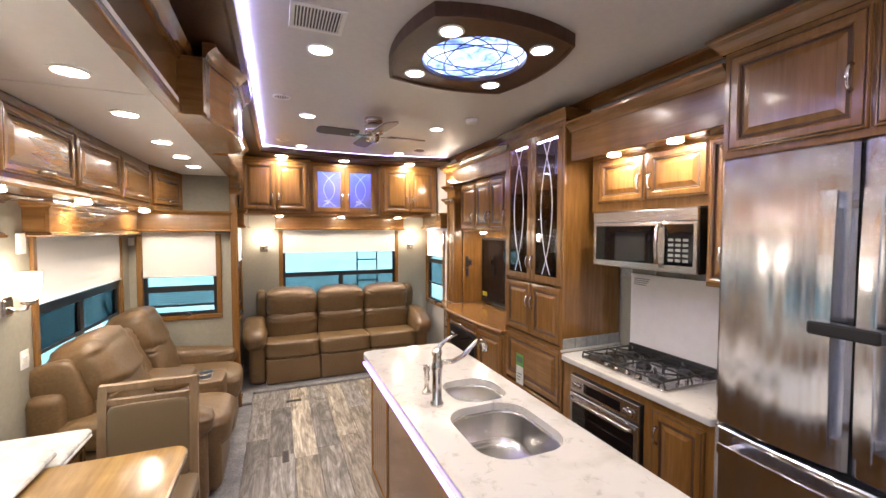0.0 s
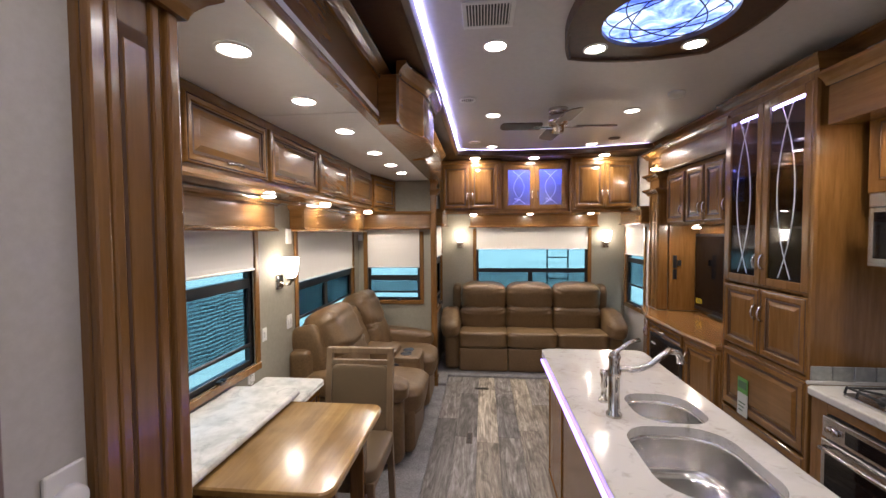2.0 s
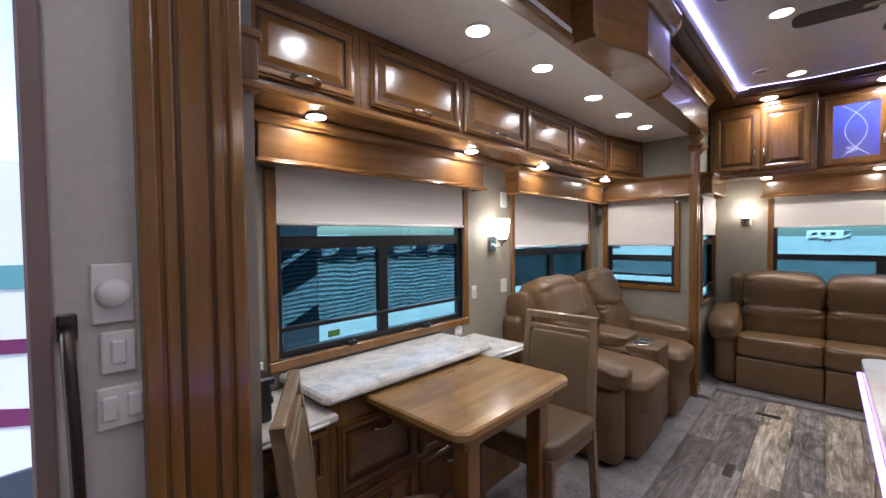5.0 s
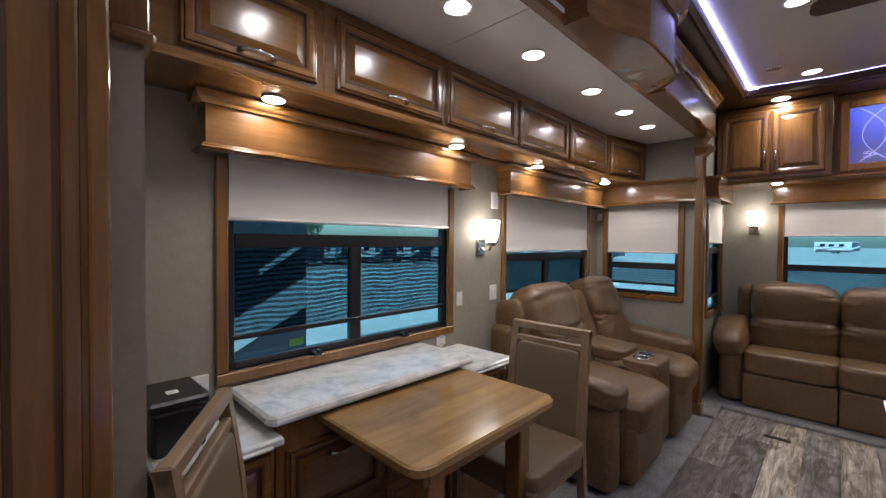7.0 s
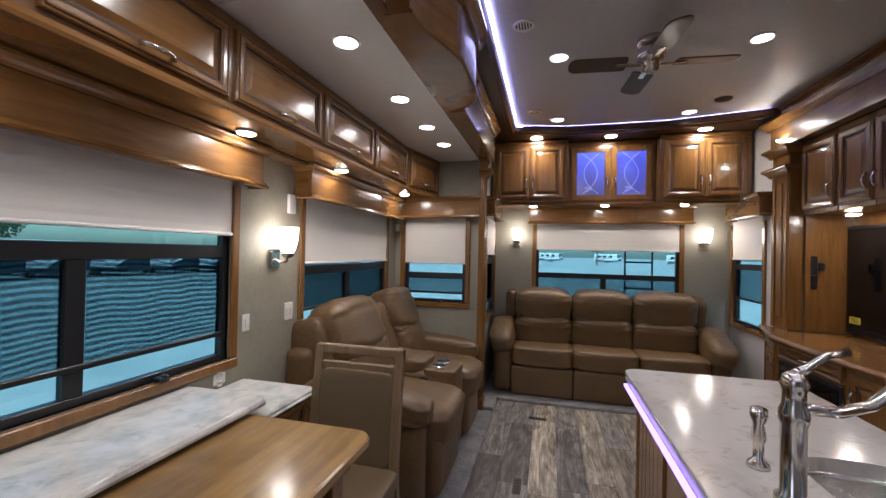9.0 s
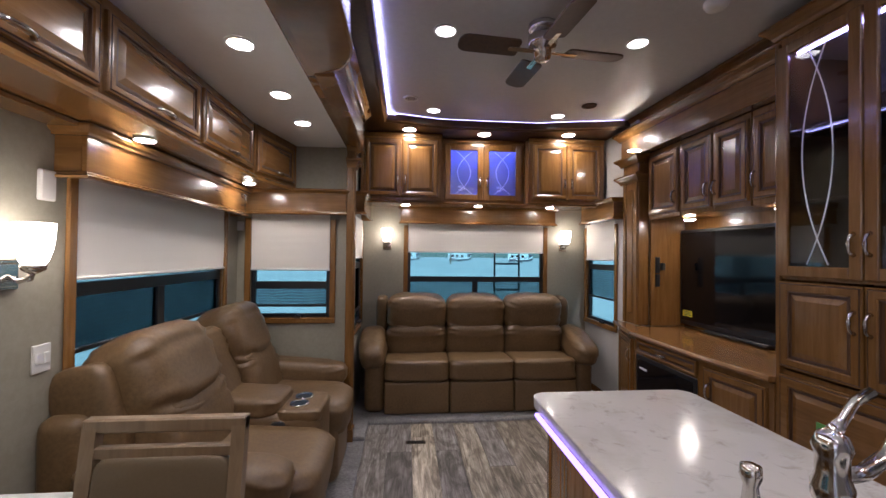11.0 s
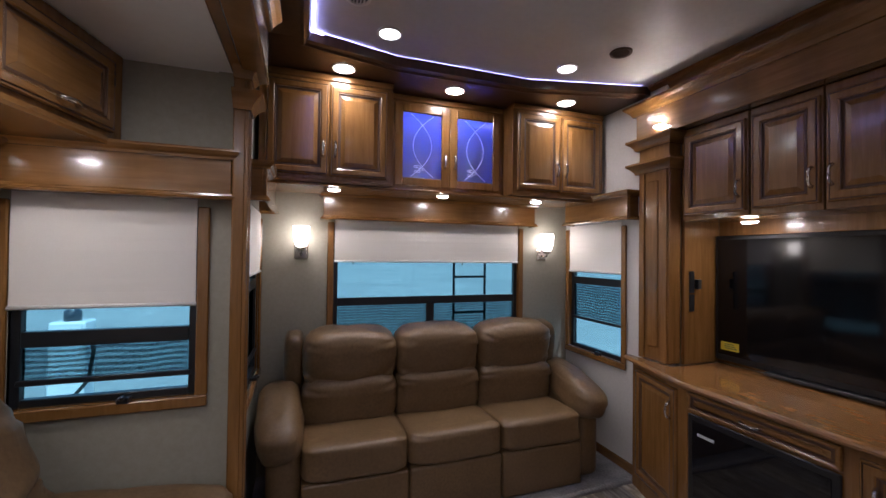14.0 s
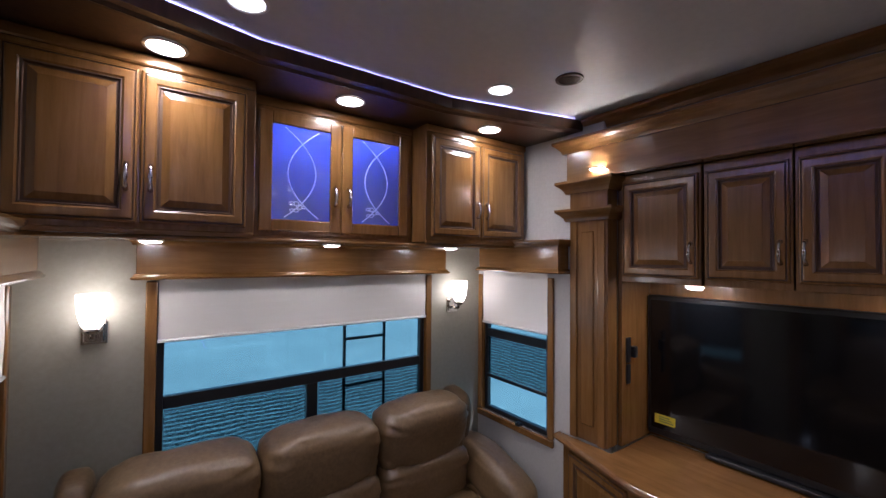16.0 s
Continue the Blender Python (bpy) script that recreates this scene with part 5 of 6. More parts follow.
def face_frame(p, q):
    """The frame of a cabinet face from p to q in plan, seen from the room: u from p, v into the cabinet."""
    d = Vector(q) - Vector(p)
    return Matrix.Translation((*p, 0)) @ pose(0, 0, 0, 0, 0, math.degrees(math.atan2(d.y, d.x))), d.length


f1, l1 = face_frame(base_line[0], base_line[1])
door(cab, 0.06, l1 - 0.07, 0.10, 0.79, 0, f1, l1 - 0.11, 0.66)
f3, l3 = face_frame(base_line[2], base_line[3])
door(cab, 0.03, l3 - 0.03, 0.10, 0.79, 0, f3, 0.08, 0.66)
f2, l2 = face_frame(base_line[1], base_line[2])
dr = part("drawer_front", panel_door(0.02, l2 - 0.02, 0.715, 0.81, 0, 0.025), WOOD_H, cab, w=f2)
part("handle", pull(l2 / 2, 0.762, -0.02, 0.09, False), CHROME, dr, "brushed nickel pull", w=f2, smooth=True)
fp = thing("electric_fireplace", (1.02, -1.67, 0.08), "black glass electric fireplace insert with faint red embers", "fireplace")
part("surround", B((0.02, l2 - 0.02, -0.012, -0.002, 0.09, 0.70), bevel=0.004), BLACK, fp, w=f2)
part("glass", B((0.05, l2 - 0.05, -0.016, -0.0125, 0.12, 0.67)), BLACKGLASS, fp, w=f2)
for k in range(14):
    u = 0.2 + 0.024 * k
    part("ember", B((u, u + 0.012 + 0.006 * (k % 3), -0.0172, -0.0165, 0.20 + 0.012 * ((k * 5) % 4), 0.212 + 0.012 * ((k * 5) % 4))), EMBER, fp, "red glowing ember", w=f2)
part("print_bar", B((0.08, 0.17, -0.0172, -0.0165, 0.60, 0.615)), PAPER, fp, w=f2)
top_line = [(1.15, -0.755), (0.985, -1.31), (0.985, -2.03), (1.035, -2.465)]
cc = thing("media_countertop", (1.3, -1.65, 0.82), "glossy honey maple countertop with a bowed moulded edge", "countertop")
part("slab", prism(top_line + [(1.598, -2.465), (1.598, -1.088), (1.19, -1.088), (1.19, -0.755)], 0.824, 0.858, 0.006), SHELFTOP, cc)

part("edge_moulding", moulding(((0, 0), (0.008, 0.004), (0.010, 0.014), (0.004, 0.026), (0, 0.028)), [(x, y, 0.827) for x, y in top_line]), SHELFTOP, cc)

# ---- tall glass cabinet ----
tall = thing("display_cabinet", (1.3, -2.85, 0), "tall stained maple display cabinet with etched glass doors, drawers below", "cabinet")
a, b, fx = 2.47, 3.24, 1.08
boards("carcass_board", ((a, a + 0.02, fx, 1.60, 0, 2.52), (b - 0.02, b, fx, 1.60, 0, 2.52), (a + 0.02, b - 0.02, 1.58, 1.60, 0, 2.52), (a + 0.02, b - 0.02, fx, 1.58, 0, 0.10), (a + 0.02, b - 0.02, fx, 1.58, 1.34, 1.37), (a + 0.02, b - 0.02, fx, 1.58, 2.45, 2.52), (a + 0.02, b - 0.02, fx + 0.005, 1.58, 0.86, 0.90)), WOOD, tall, "", w=WR)
for z in (1.70, 2.05):
    part("shelf", B((a + 0.02, b - 0.02, fx + 0.03, 1.57, z, z + 0.015)), WOOD_H, tall, w=WR)
part("lining", B((a + 0.022, b - 0.022, 1.565, 1.578, 2.27, 2.448), (a + 0.022, b - 0.022, fx + 0.07, 1.565, 2.438, 2.448)), WHITE, tall, "pale lining under the cabinet top", w=WR)
part("light_strip", B((a + 0.05, b - 0.05, fx + 0.05, fx + 0.062, 2.436, 2.448)), LAVENDERLED, tall, "blue light strip inside", w=WR)
m = (a + b) / 2
for p, q, hu in ((a + 0.015, m - 0.004, m - 0.03), (m + 0.004, b - 0.015, m + 0.03)):
    st = 0.05
    z0, z1 = 1.355, 2.475
    d = boards("glass_door_rail", ((p, p + st, fx - 0.02, fx, z0, z1), (q - st, q, fx - 0.02, fx, z0, z1), (p + st, q - st, fx - 0.02, fx, z0, z0 + st), (p + st, q - st, fx - 0.02, fx, z1 - st, z1)), WOOD, tall, "", w=WR, bevel=0.004)
    part("pane", B((p + st, q - st, fx - 0.010, fx - 0.006, z0 + st, z1 - st)), CLEAR, d, "clear etched glass", w=WR)
    part("handle", pull(hu, 1.50, fx - 0.02), CHROME, d, "brushed nickel pull", w=WR, smooth=True)
    c = (p + q) / 2
    for s in (-1, 1):
        part("etched_curve", tube([(c + s * (0.068 - 0.115 * (k / 10 - 1) ** 2), fx - 0.0115, 1.915 + 0.5 * (k / 10 - 1)) for k in range(21)], 0.003, 5), ETCH, d, w=WR)
    door(tall, p, q, 0.915, 1.33, fx, WR, hu, 1.18)
for z0, z1 in ((0.115, 0.46), (0.48, 0.88)):
    part("drawer_front", panel_door(a + 0.015, b - 0.015, z0, z1, fx, 0.06), WOOD_H, tall, w=WR)
part("crown_moulding", moulding(CROWN, [(a, 1.25, 2.52), (a, fx, 2.52), (b, fx, 2.52), (b, 1.25, 2.52)]), WOOD_H, tall, w=WR)
for u in (a + 0.007, b - 0.007):
    part("reed", B((u - 0.012, u + 0.012, fx - 0.014, fx + 0.01, 0.10, 2.50), bevel=0.005, seg=2), WOOD, tall, w=WR)
br = thing("brochure", (1.05, -2.72, 0.45), "green and white paper brochure tag hanging on the drawer front", "brochure")
part("sheet", B((2.675, 2.775, fx - 0.026, fx - 0.0225, 0.62, 0.72)), GREENTAG, br, w=WR)
part("lower_sheet", B((2.675, 2.775, fx - 0.026, fx - 0.0225, 0.47, 0.618)), PAPER, br, "white lower half", w=WR)
part("picture", B((2.685, 2.765, fx - 0.0275, fx - 0.026, 0.65, 0.70)), PRINT, br, w=WR)
for k in range(3):
    part("print_bar", B((2.69, 2.755 - 0.012 * k, fx - 0.0275, fx - 0.026, 0.55 - 0.025 * k, 0.558 - 0.025 * k)), PRINT, br, w=WR)

# ---- range wall ----
kb = thing("kitchen_base_cabinet", (1.3, -3.8, 0), "stained maple base cabinet round the oven with a panelled door", "cabinet")
boards("carcass_board", ((3.26, 3.36, 1.07, 1.60, 0.0, 0.835), (3.94, 4.34, 1.07, 1.60, 0.0, 0.835), (3.36, 3.94, 1.07, 1.60, 0.0, 0.12), (3.36, 3.94, 1.07, 1.60, 0.775, 0.835)), WOOD, kb, "", w=WR, bevel=0.002)
door(kb, 4.00, 4.29, 0.12, 0.79, 1.07, WR, 4.04, 0.66)
kt = thing("kitchen_countertop", (1.3, -3.8, 0.84), "cream quartz counter round the cooktop", "countertop")
part("slab", prism(rounded(1.03, 1.60, -4.34, -3.26, (0.02, 0, 0, 0.04)), 0.84, 0.88, 0.006), QUARTZ, kt)
part("upstand", B((1.05, 1.60, -3.26, -3.245, 0.88, 0.90), bevel=0.003), QUARTZ, kt)
tl = thing("tile_border", (1.5, -3.25, 0.9), "row of grey slate border tiles above the counter", "tiles")
for k in range(5):
    part("tile", B((1.07 + 0.105 * k, 1.17 + 0.105 * k, -3.256, -3.246, 0.902, 0.975), bevel=0.002), TILE, tl)
for k in range(5):
    part("tile", B((1.59, 1.6, -3.36 - 0.2 * k, -3.262 - 0.2 * k, 1.41, 1.50), bevel=0.002), TILE, tl)
ws = thing("splash_panel", (1.59, -3.7, 0.9), "white glossy splash panel standing behind the cooktop, with a small label", "panel")
part("sheet", B((1.575, 1.585, -4.10, -3.37, 0.90, 1.44), bevel=0.002), PANELWHITE, ws)
for k in range(4):
    part("print_bar", B((1.5735, 1.5748, -3.53 + 0.01 * k, -3.40, 1.405 - 0.014 * k, 1.411 - 0.014 * k)), TILE, ws)
ck = thing("gas_cooktop", (1.3, -3.7, 0.88), "stainless gas cooktop with black cast-iron grates", "cooktop")
part("tray", prism(rounded(1.09, 1.54, -4.05, -3.40, (0.03, 0.03, 0.03, 0.03)), 0.8805, 0.896, 0.005), APPLIANCE, ck)
part("back_lip", B((1.545, 1.568, -4.06, -3.39, 0.8805, 0.94), bevel=0.003), IRON, ck)
for cx, cy in ((1.20, -3.53), (1.43, -3.53), (1.20, -3.91), (1.43, -3.91), (1.315, -3.72)):
    bn = part("burner", lathe([(0.045, 0.896), (0.045, 0.906), (0.034, 0.910), (0.034, 0.916), (0.01, 0.918)], 18, (cx, cy, 0)), IRON, ck, "black burner cap", smooth=True)
    for q in range(4):
        an = math.pi / 4 + q * math.pi / 2
        part("grate_finger", tube([(cx + 0.025 * math.cos(an), cy + 0.025 * math.sin(an), 0.932), (cx + 0.10 * math.cos(an), cy + 0.10 * math.sin(an), 0.932), (cx + 0.11 * math.cos(an), cy + 0.11 * math.sin(an), 0.898)], 0.006, 6), IRON, bn)
for x in (1.105, 1.315, 1.525):
    part("grate_bar", tube([(x, -4.04, 0.898), (x, -4.03, 0.93), (x, -3.42, 0.93), (x, -3.41, 0.898)], 0.006, 6), IRON, ck)
for y in (-4.02, -3.72, -3.43):
    part("grate_bar", tube([(1.105, y, 0.93), (1.525, y, 0.93)], 0.006, 6), IRON, ck)
for k in range(4):
    part("knob", lathe([(0.018, 0.896), (0.017, 0.915), (0.012, 0.92), (0.003, 0.92)], 14, (1.07 + 0.0 + 0.045, -3.62 - 0.08 * k, 0)), CHROME, ck, smooth=True)
ov = thing("built_in_oven", (1.06, -3.65, 0.2), "black glass built-in oven with steel control strip and bar handle", "oven")
part("case", B((3.37, 3.93, 1.055, 1.5, 0.14, 0.77), bevel=0.003), BLACK, ov, w=WR)
part("control_strip", B((3.37, 3.93, 1.040, 1.054, 0.665, 0.77), bevel=0.003), APPLIANCE, ov, "stainless control strip", w=WR)
part("display", B((3.50, 3.80, 1.037, 1.0395, 0.685, 0.745)), BLACKGLASS, ov, w=WR)
for u in (3.42, 3.455, 3.845, 3.88):
    bm = lathe([(0.017, 0), (0.015, 0.016), (0.004, 0.018)], 14)
    bm.transform(Matrix.Translation((u, 1.039, 0.715)) @ pose(0, 0, 0, 90, 0, 0))
    part("knob", bm, CHROME, ov, w=WR, smooth=True)
dr = part("oven_door", B((3.37, 3.93, 1.035, 1.054, 0.15, 0.655), bevel=0.004), APPLIANCE, ov, "stainless door frame", w=WR)
part("door_glass", B((3.40, 3.90, 1.031, 1.0345, 0.17, 0.60)), BLACKGLASS, dr, "dark reflecting glass", w=WR)
part("handle", tube([(3.40, 1.033, 0.625), (3.41, 1.0, 0.625), (3.89, 1.0, 0.625), (3.90, 1.033, 0.625)], 0.011, 8), CHROME, dr, w=WR, smooth=True)
mw = thing("microwave", (1.2, -3.76, 1.51), "stainless over-the-range microwave with dark glass door and keypad", "microwave")
a, b, fx = 3.39, 4.125, 1.20
part("case", B((a, b, fx + 0.02, 1.60, 1.515, 1.865), bevel=0.003), BLACK, mw, w=WR)
part("vent_strip", B((a, b, fx, fx + 0.02, 1.80, 1.865), bevel=0.003), APPLIANCE, mw, w=WR)
d = part("door_frame", B((a, b, fx, fx + 0.02, 1.515, 1.797), bevel=0.004), APPLIANCE, mw, w=WR)
part("door_glass", B((a + 0.03, a + 0.50, fx - 0.003, fx - 0.0005, 1.555, 1.775)), BLACKGLASS, d, "dark door glass", w=WR)
part("keypad", B((b - 0.185, b - 0.02, fx - 0.003, fx - 0.0005, 1.555, 1.78)), BLACKGLASS, d, w=WR)
for r in range(5):
    for c in range(3):
        part("key", B((b - 0.16 + 0.043 * c, b - 0.13 + 0.043 * c, fx - 0.005, fx - 0.003, 1.575 + 0.028 * r, 1.59 + 0.028 * r)), TILE, d, w=WR)
part("handle", tube([(a + 0.525, fx, 1.545), (a + 0.525, fx - 0.035, 1.56), (a + 0.525, fx - 0.045, 1.66), (a + 0.525, fx - 0.035, 1.765), (a + 0.525, fx, 1.78)], 0.011, 8), CHROME, d, w=WR, smooth=True)
uc = thing("wall_cabinet", (1.4, -3.76, 1.88), "stained maple cabinet over the microwave with two raised-panel doors", "cabinet")
part("body", B((3.30, 4.30, 1.27, 1.60, 1.875, 2.36), bevel=0.002), WOOD, uc, w=WR)
door(uc, 3.37, 3.75, 1.93, 2.215, 1.27, WR, 3.715, 2.04)
door(uc, 3.76, 4.14, 1.93, 2.215, 1.27, WR, 3.795, 2.04)
nf = thing("narrow_cabinet", (1.35, -4.22, 1.5), "narrow stained pull-out cabinet beside the microwave", "cabinet")
part("body", B((4.15, 4.335, 1.24, 1.60, 1.46, 2.22), bevel=0.002), WOOD, nf, w=WR)
door(nf, 4.165, 4.325, 1.48, 2.2, 1.24, WR, 4.245, 1.62, True, 0.03)
kf = thing("kitchen_soffit", (1.2, -3.8, 2.22), "stained wooden soffit box over the range with two lights", "soffit")
part("board", B((3.27, 4.33, 1.10, 1.26, 2.225, 2.44), bevel=0.004), WOOD_H, kf, w=WR)
part("crown_moulding", moulding(CROWN, [(3.27, 1.10, 2.42), (4.33, 1.10, 2.42)]), WOOD_H, kf, w=WR)
part("cover_board", B((3.27, 4.33, 1.10, 1.60, 2.445, 2.47)), WOOD_H, kf, w=WR)

# ---- refrigerator ----
fr = thing("refrigerator", (1.3, -4.83, 0), "stainless french-door refrigerator with long bar handles, freezer drawer below", "refrigerator")
part("case", B((4.375, 5.285, 1.046, 1.60, 0.02, 2.045), bevel=0.003), BLACK, fr, w=WR)


def bowed(u0, u1, z0, z1, v, bow, n=32):
    """A steel front that swells towards its middle, with eased edges."""
    loops = []
    for k in range(n + 1):
        s_ = k / n
        u = u0 + (u1 - u0) * s_
        f_ = v - bow * (1 - (2 * s_ - 1) ** 2) + (0.008 if k in (0, n) else 0.0)
        loops.append([(u, v + 0.05, z0), (u, f_ + 0.006, z0), (u, f_, z0 + 0.006), (u, f_, z1 - 0.006), (u, f_ + 0.006, z1), (u, v + 0.05, z1)])
    return rings(loops)


def flat_bar(u, z0, z1, v, half=0.022):
    """A broad flat handle, bowed out of the door, on two feet."""
    loops = []
    for k in range(9):
        z = z0 + (z1 - z0) * k / 8
        out = v - 0.052 - 0.012 * math.sin(math.pi * k / 8)
        loops.append([(u - half, out, z), (u + half, out, z), (u + half, out + 0.012, z), (u - half, out + 0.012, z)])
    return join(rings(loops), B((u - 0.012, u + 0.012, v - 0.048, v, z0 + 0.03, z0 + 0.06), (u - 0.012, u + 0.012, v - 0.048, v, z1 - 0.06, z1 - 0.03)))


for p, q, hu in ((4.375, 4.824, 4.775), (4.836, 5.285, 4.885)):
    d = part("door", bowed(p, q, 0.905, 2.045, 0.995, 0.022), STEEL, fr, "brushed stainless door", w=WR, smooth=False)
    part("handle", flat_bar(hu, 1.0, 1.88, 0.985), STEEL, d, "flat stainless bar handle", w=WR)
d = part("freezer_drawer", bowed(4.375, 5.285, 0.12, 0.885, 0.995, 0.022, 40), STEEL, fr, "brushed stainless freezer drawer", w=WR)
hb = []
for k in range(13):
    u = 4.43 + 0.80 * k / 12
    out = 0.985 - 0.055 - 0.02 * math.sin(math.pi * k / 12)
    hb.append([(u, out, 0.795), (u, out + 0.012, 0.795), (u, out + 0.012, 0.838), (u, out, 0.838)])
part("handle", join(rings(hb), B((4.46, 4.49, 0.935, 0.99, 0.805, 0.828), (5.17, 5.20, 0.935, 0.99, 0.805, 0.828))), STEEL, d, "flat stainless bar handle", w=WR)
st_ = thing("door_strap", (0.92, -4.83, 1.4), "black strap lock joining the refrigerator handles", "strap")
part("band", B((4.735, 4.925, 0.910, 0.960, 1.385, 1.43), bevel=0.006), BLACK, st_, w=WR)
fcab = thing("wall_cabinet", (1.3, -4.83, 2.1), "stained maple cabinet over the refrigerator with two raised-panel doors", "cabinet")
boards("carcass_board", ((4.335, 5.38, 1.06, 1.60, 2.06, 2.53), (4.335, 4.36, 1.08, 1.60, 0, 2.06), (5.31, 5.38, 1.08, 1.60, 0, 2.06)), WOOD, fcab, "", w=WR, bevel=0.002)
door(fcab, 4.36, 4.82, 2.09, 2.50, 1.06, WR, 4.775, 2.27)
door(fcab, 4.835, 5.33, 2.09, 2.50, 1.06, WR, 4.88, 2.27)
part("crown_moulding", moulding(CROWN, [(4.335, 1.25, 2.52), (4.335, 1.06, 2.52), (5.38, 1.06, 2.52)]), WOOD_H, fcab, w=WR)

# ---- ceiling things ----
fan = thing("ceiling_fan", (-0.055, -2.26, 2.5), "brushed nickel ceiling fan with four dark wooden blades, at rest", "ceiling fan")
fx, fy = -0.055, -2.25
part("canopy", lathe([(0.075, CZ), (0.075, CZ - 0.03), (0.05, CZ - 0.045), (0.02, CZ - 0.048)], 24, (fx, fy, 0)), CHROME, fan, smooth=True)
part("motor", lathe([(0.045, CZ - 0.048), (0.075, CZ - 0.06), (0.08, CZ - 0.10), (0.07, CZ - 0.125), (0.045, CZ - 0.135), (0.045, CZ - 0.175), (0.03, CZ - 0.19), (0.01, CZ - 0.195)], 24, (fx, fy, 0)), CHROME, fan, smooth=True)
for k, an in enumerate((185, 275, 5, 95)):
    m4 = Matrix.Translation((fx, fy, CZ - 0.135)) @ pose(0, 0, 0, 0, 0, an) @ pose(0, 0, 0, 10, 0, 0)
    bl = prism(rounded(0.13, 0.455, -0.062, 0.062, (0.02, 0.05, 0.05, 0.02)), -0.004, 0.004)
    bl.transform(m4)
    bld = part("blade", bl, TRIMCEIL, fan, "dark walnut blade")
    arm = B((0.05, 0.19, -0.016, 0.016, -0.012, -0.005), bevel=0.003)
    arm.transform(m4)
    part("bracket", arm, CHROME, bld, "nickel bracket")
sm = thing("smoke_detector", (0.70, -2.53, 2.63), "round white smoke detector on the tray ceiling", "smoke detector")
part("case", lathe([(0.055, CZ), (0.055, CZ - 0.012), (0.045, CZ - 0.03), (0.01, CZ - 0.032)], 24, (0.70, -2.53, 0)), WHITE, sm, smooth=True)


def round_vent(x, y, material, label):
    t = thing("round_vent", (x, y, CZ), label, "vent", "round ceiling vents")
    part("ring", lathe([(0.052, CZ - 0.001), (0.06, CZ - 0.003), (0.058, CZ - 0.010), (0.045, CZ - 0.010), (0.045, CZ - 0.002)], 24, (x, y, 0), cap=False), material, t)
    part("well", lathe([(0.046, CZ - 0.003), (0.02, CZ - 0.0025)], 20, (x, y, 0)), BLACK, t)
    for k in range(5):
        s = -0.03 + 0.015 * k
        h = math.sqrt(0.045 ** 2 - s * s)
        part("slat", B((x + s - 0.003, x + s + 0.003, y - h, y + h, CZ - 0.010, CZ - 0.004)), material, t)


round_vent(-0.755, -2.555, WHITE, "round white slotted ceiling vent")
round_vent(0.70, -1.19, TRIMCEIL, "round brown slotted ceiling vent")
round_vent(-0.735, -1.175, WHITE, "round white slotted ceiling vent")
av = thing("air_register", (-0.62, -3.69, CZ), "white rectangular louvred air register in the ceiling", "vent")
boards("frame_bar", ((-0.735, -0.505, -3.80, -3.78, CZ - 0.008, CZ - 0.001), (-0.735, -0.505, -3.60, -3.58, CZ - 0.008, CZ - 0.001), (-0.735, -0.715, -3.78, -3.60, CZ - 0.008, CZ - 0.001), (-0.525, -0.505, -3.78, -3.60, CZ - 0.008, CZ - 0.001)), WHITE, av, bevel=0.002)
part("well", B((-0.715, -0.525, -3.78, -3.60, CZ - 0.003, CZ - 0.001)), BLACK, av)
for k in range(14):
    x = -0.708 + 0.0135 * k
    part("louvre", B((x, x + 0.005, -3.78, -3.60, CZ - 0.008, CZ - 0.003)), WHITE, av)

# skylight medallion
md = thing("skylight_medallion", (0.14, -3.69, 2.6), "dark wooden ceiling medallion with a backlit stained-glass oval and four lights", "ceiling light")
mx, my = 0.15, -3.66


oval = [(mx + 0.265 * math.cos(2 * math.pi * i / 40), my + 0.265 * math.sin(2 * math.pi * i / 40)) for i in range(40)]
plate = []
for k in range(4):
    c4, s4 = math.cos(math.pi * k / 2), math.sin(math.pi * k / 2)
    for q in range(10):
        u = -1 + q / 5
        a_, o_ = 0.35 * u, 0.35 + 0.065 * (1 - u * u)
        plate.append((mx + o_ * c4 - a_ * s4, my + o_ * s4 + a_ * c4))
bm = slab_with_holes(plate, [oval[::-1]], CZ - 0.05, CZ - 0.001, 0)
part("plate", bm, TRIMCEIL, md, "dark stained wooden plate")
part("rim", moulding(((0, 0), (0.014, 0.0), (0.018, 0.012), (0.01, 0.025), (0, 0.03)), [(x, y, CZ - 0.062) for x, y in plate[::-1]] + [(*plate[-1], CZ - 0.062)]), TRIMCEIL, md)
STAINED = glow("backlit_stained_glass", (0.25, 0.42, 1.0), 0.75)
t_ = STAINED.node_tree
v_ = coords(t_, (1, 1, 1))
n_ = tex(t_, v_, 9.0, 5, 0.6, 1.0)
c_ = ramp(t_, n_, [(0.35, (0.07, 0.12, 0.75)), (0.52, (0.28, 0.42, 1.0)), (0.68, (0.85, 0.92, 1.0))])
t_.links.new(c_, t_.nodes["Emission"].inputs[0])
part("stained_glass", prism(oval, CZ - 0.03, CZ - 0.026), STAINED, md, "backlit blue stained glass")
for k in range(4):
    ang = math.pi * k / 4
    loop = []
    for i in range(37):
        a_ = 2 * math.pi * i / 36
        x, y = 0.255 * math.cos(a_), 0.13 * math.sin(a_)
        loop.append((mx + x * math.cos(ang) - y * math.sin(ang), my + x * math.sin(ang) + y * math.cos(ang), CZ - 0.033))
    part("leading", tube(loop, 0.003, 5), BLACK, md, "dark lead line")
proto = downlight("round lit light set in the ceiling medallion", "medallion lights", LIGHT, 0.045, medallion_bulb)
spread(proto, [(mx + dx, my + dy, CZ - 0.05) for dx, dy in ((-0.235, 0.25), (0.235, 0.25), (0.235, -0.25), (-0.235, -0.25))])

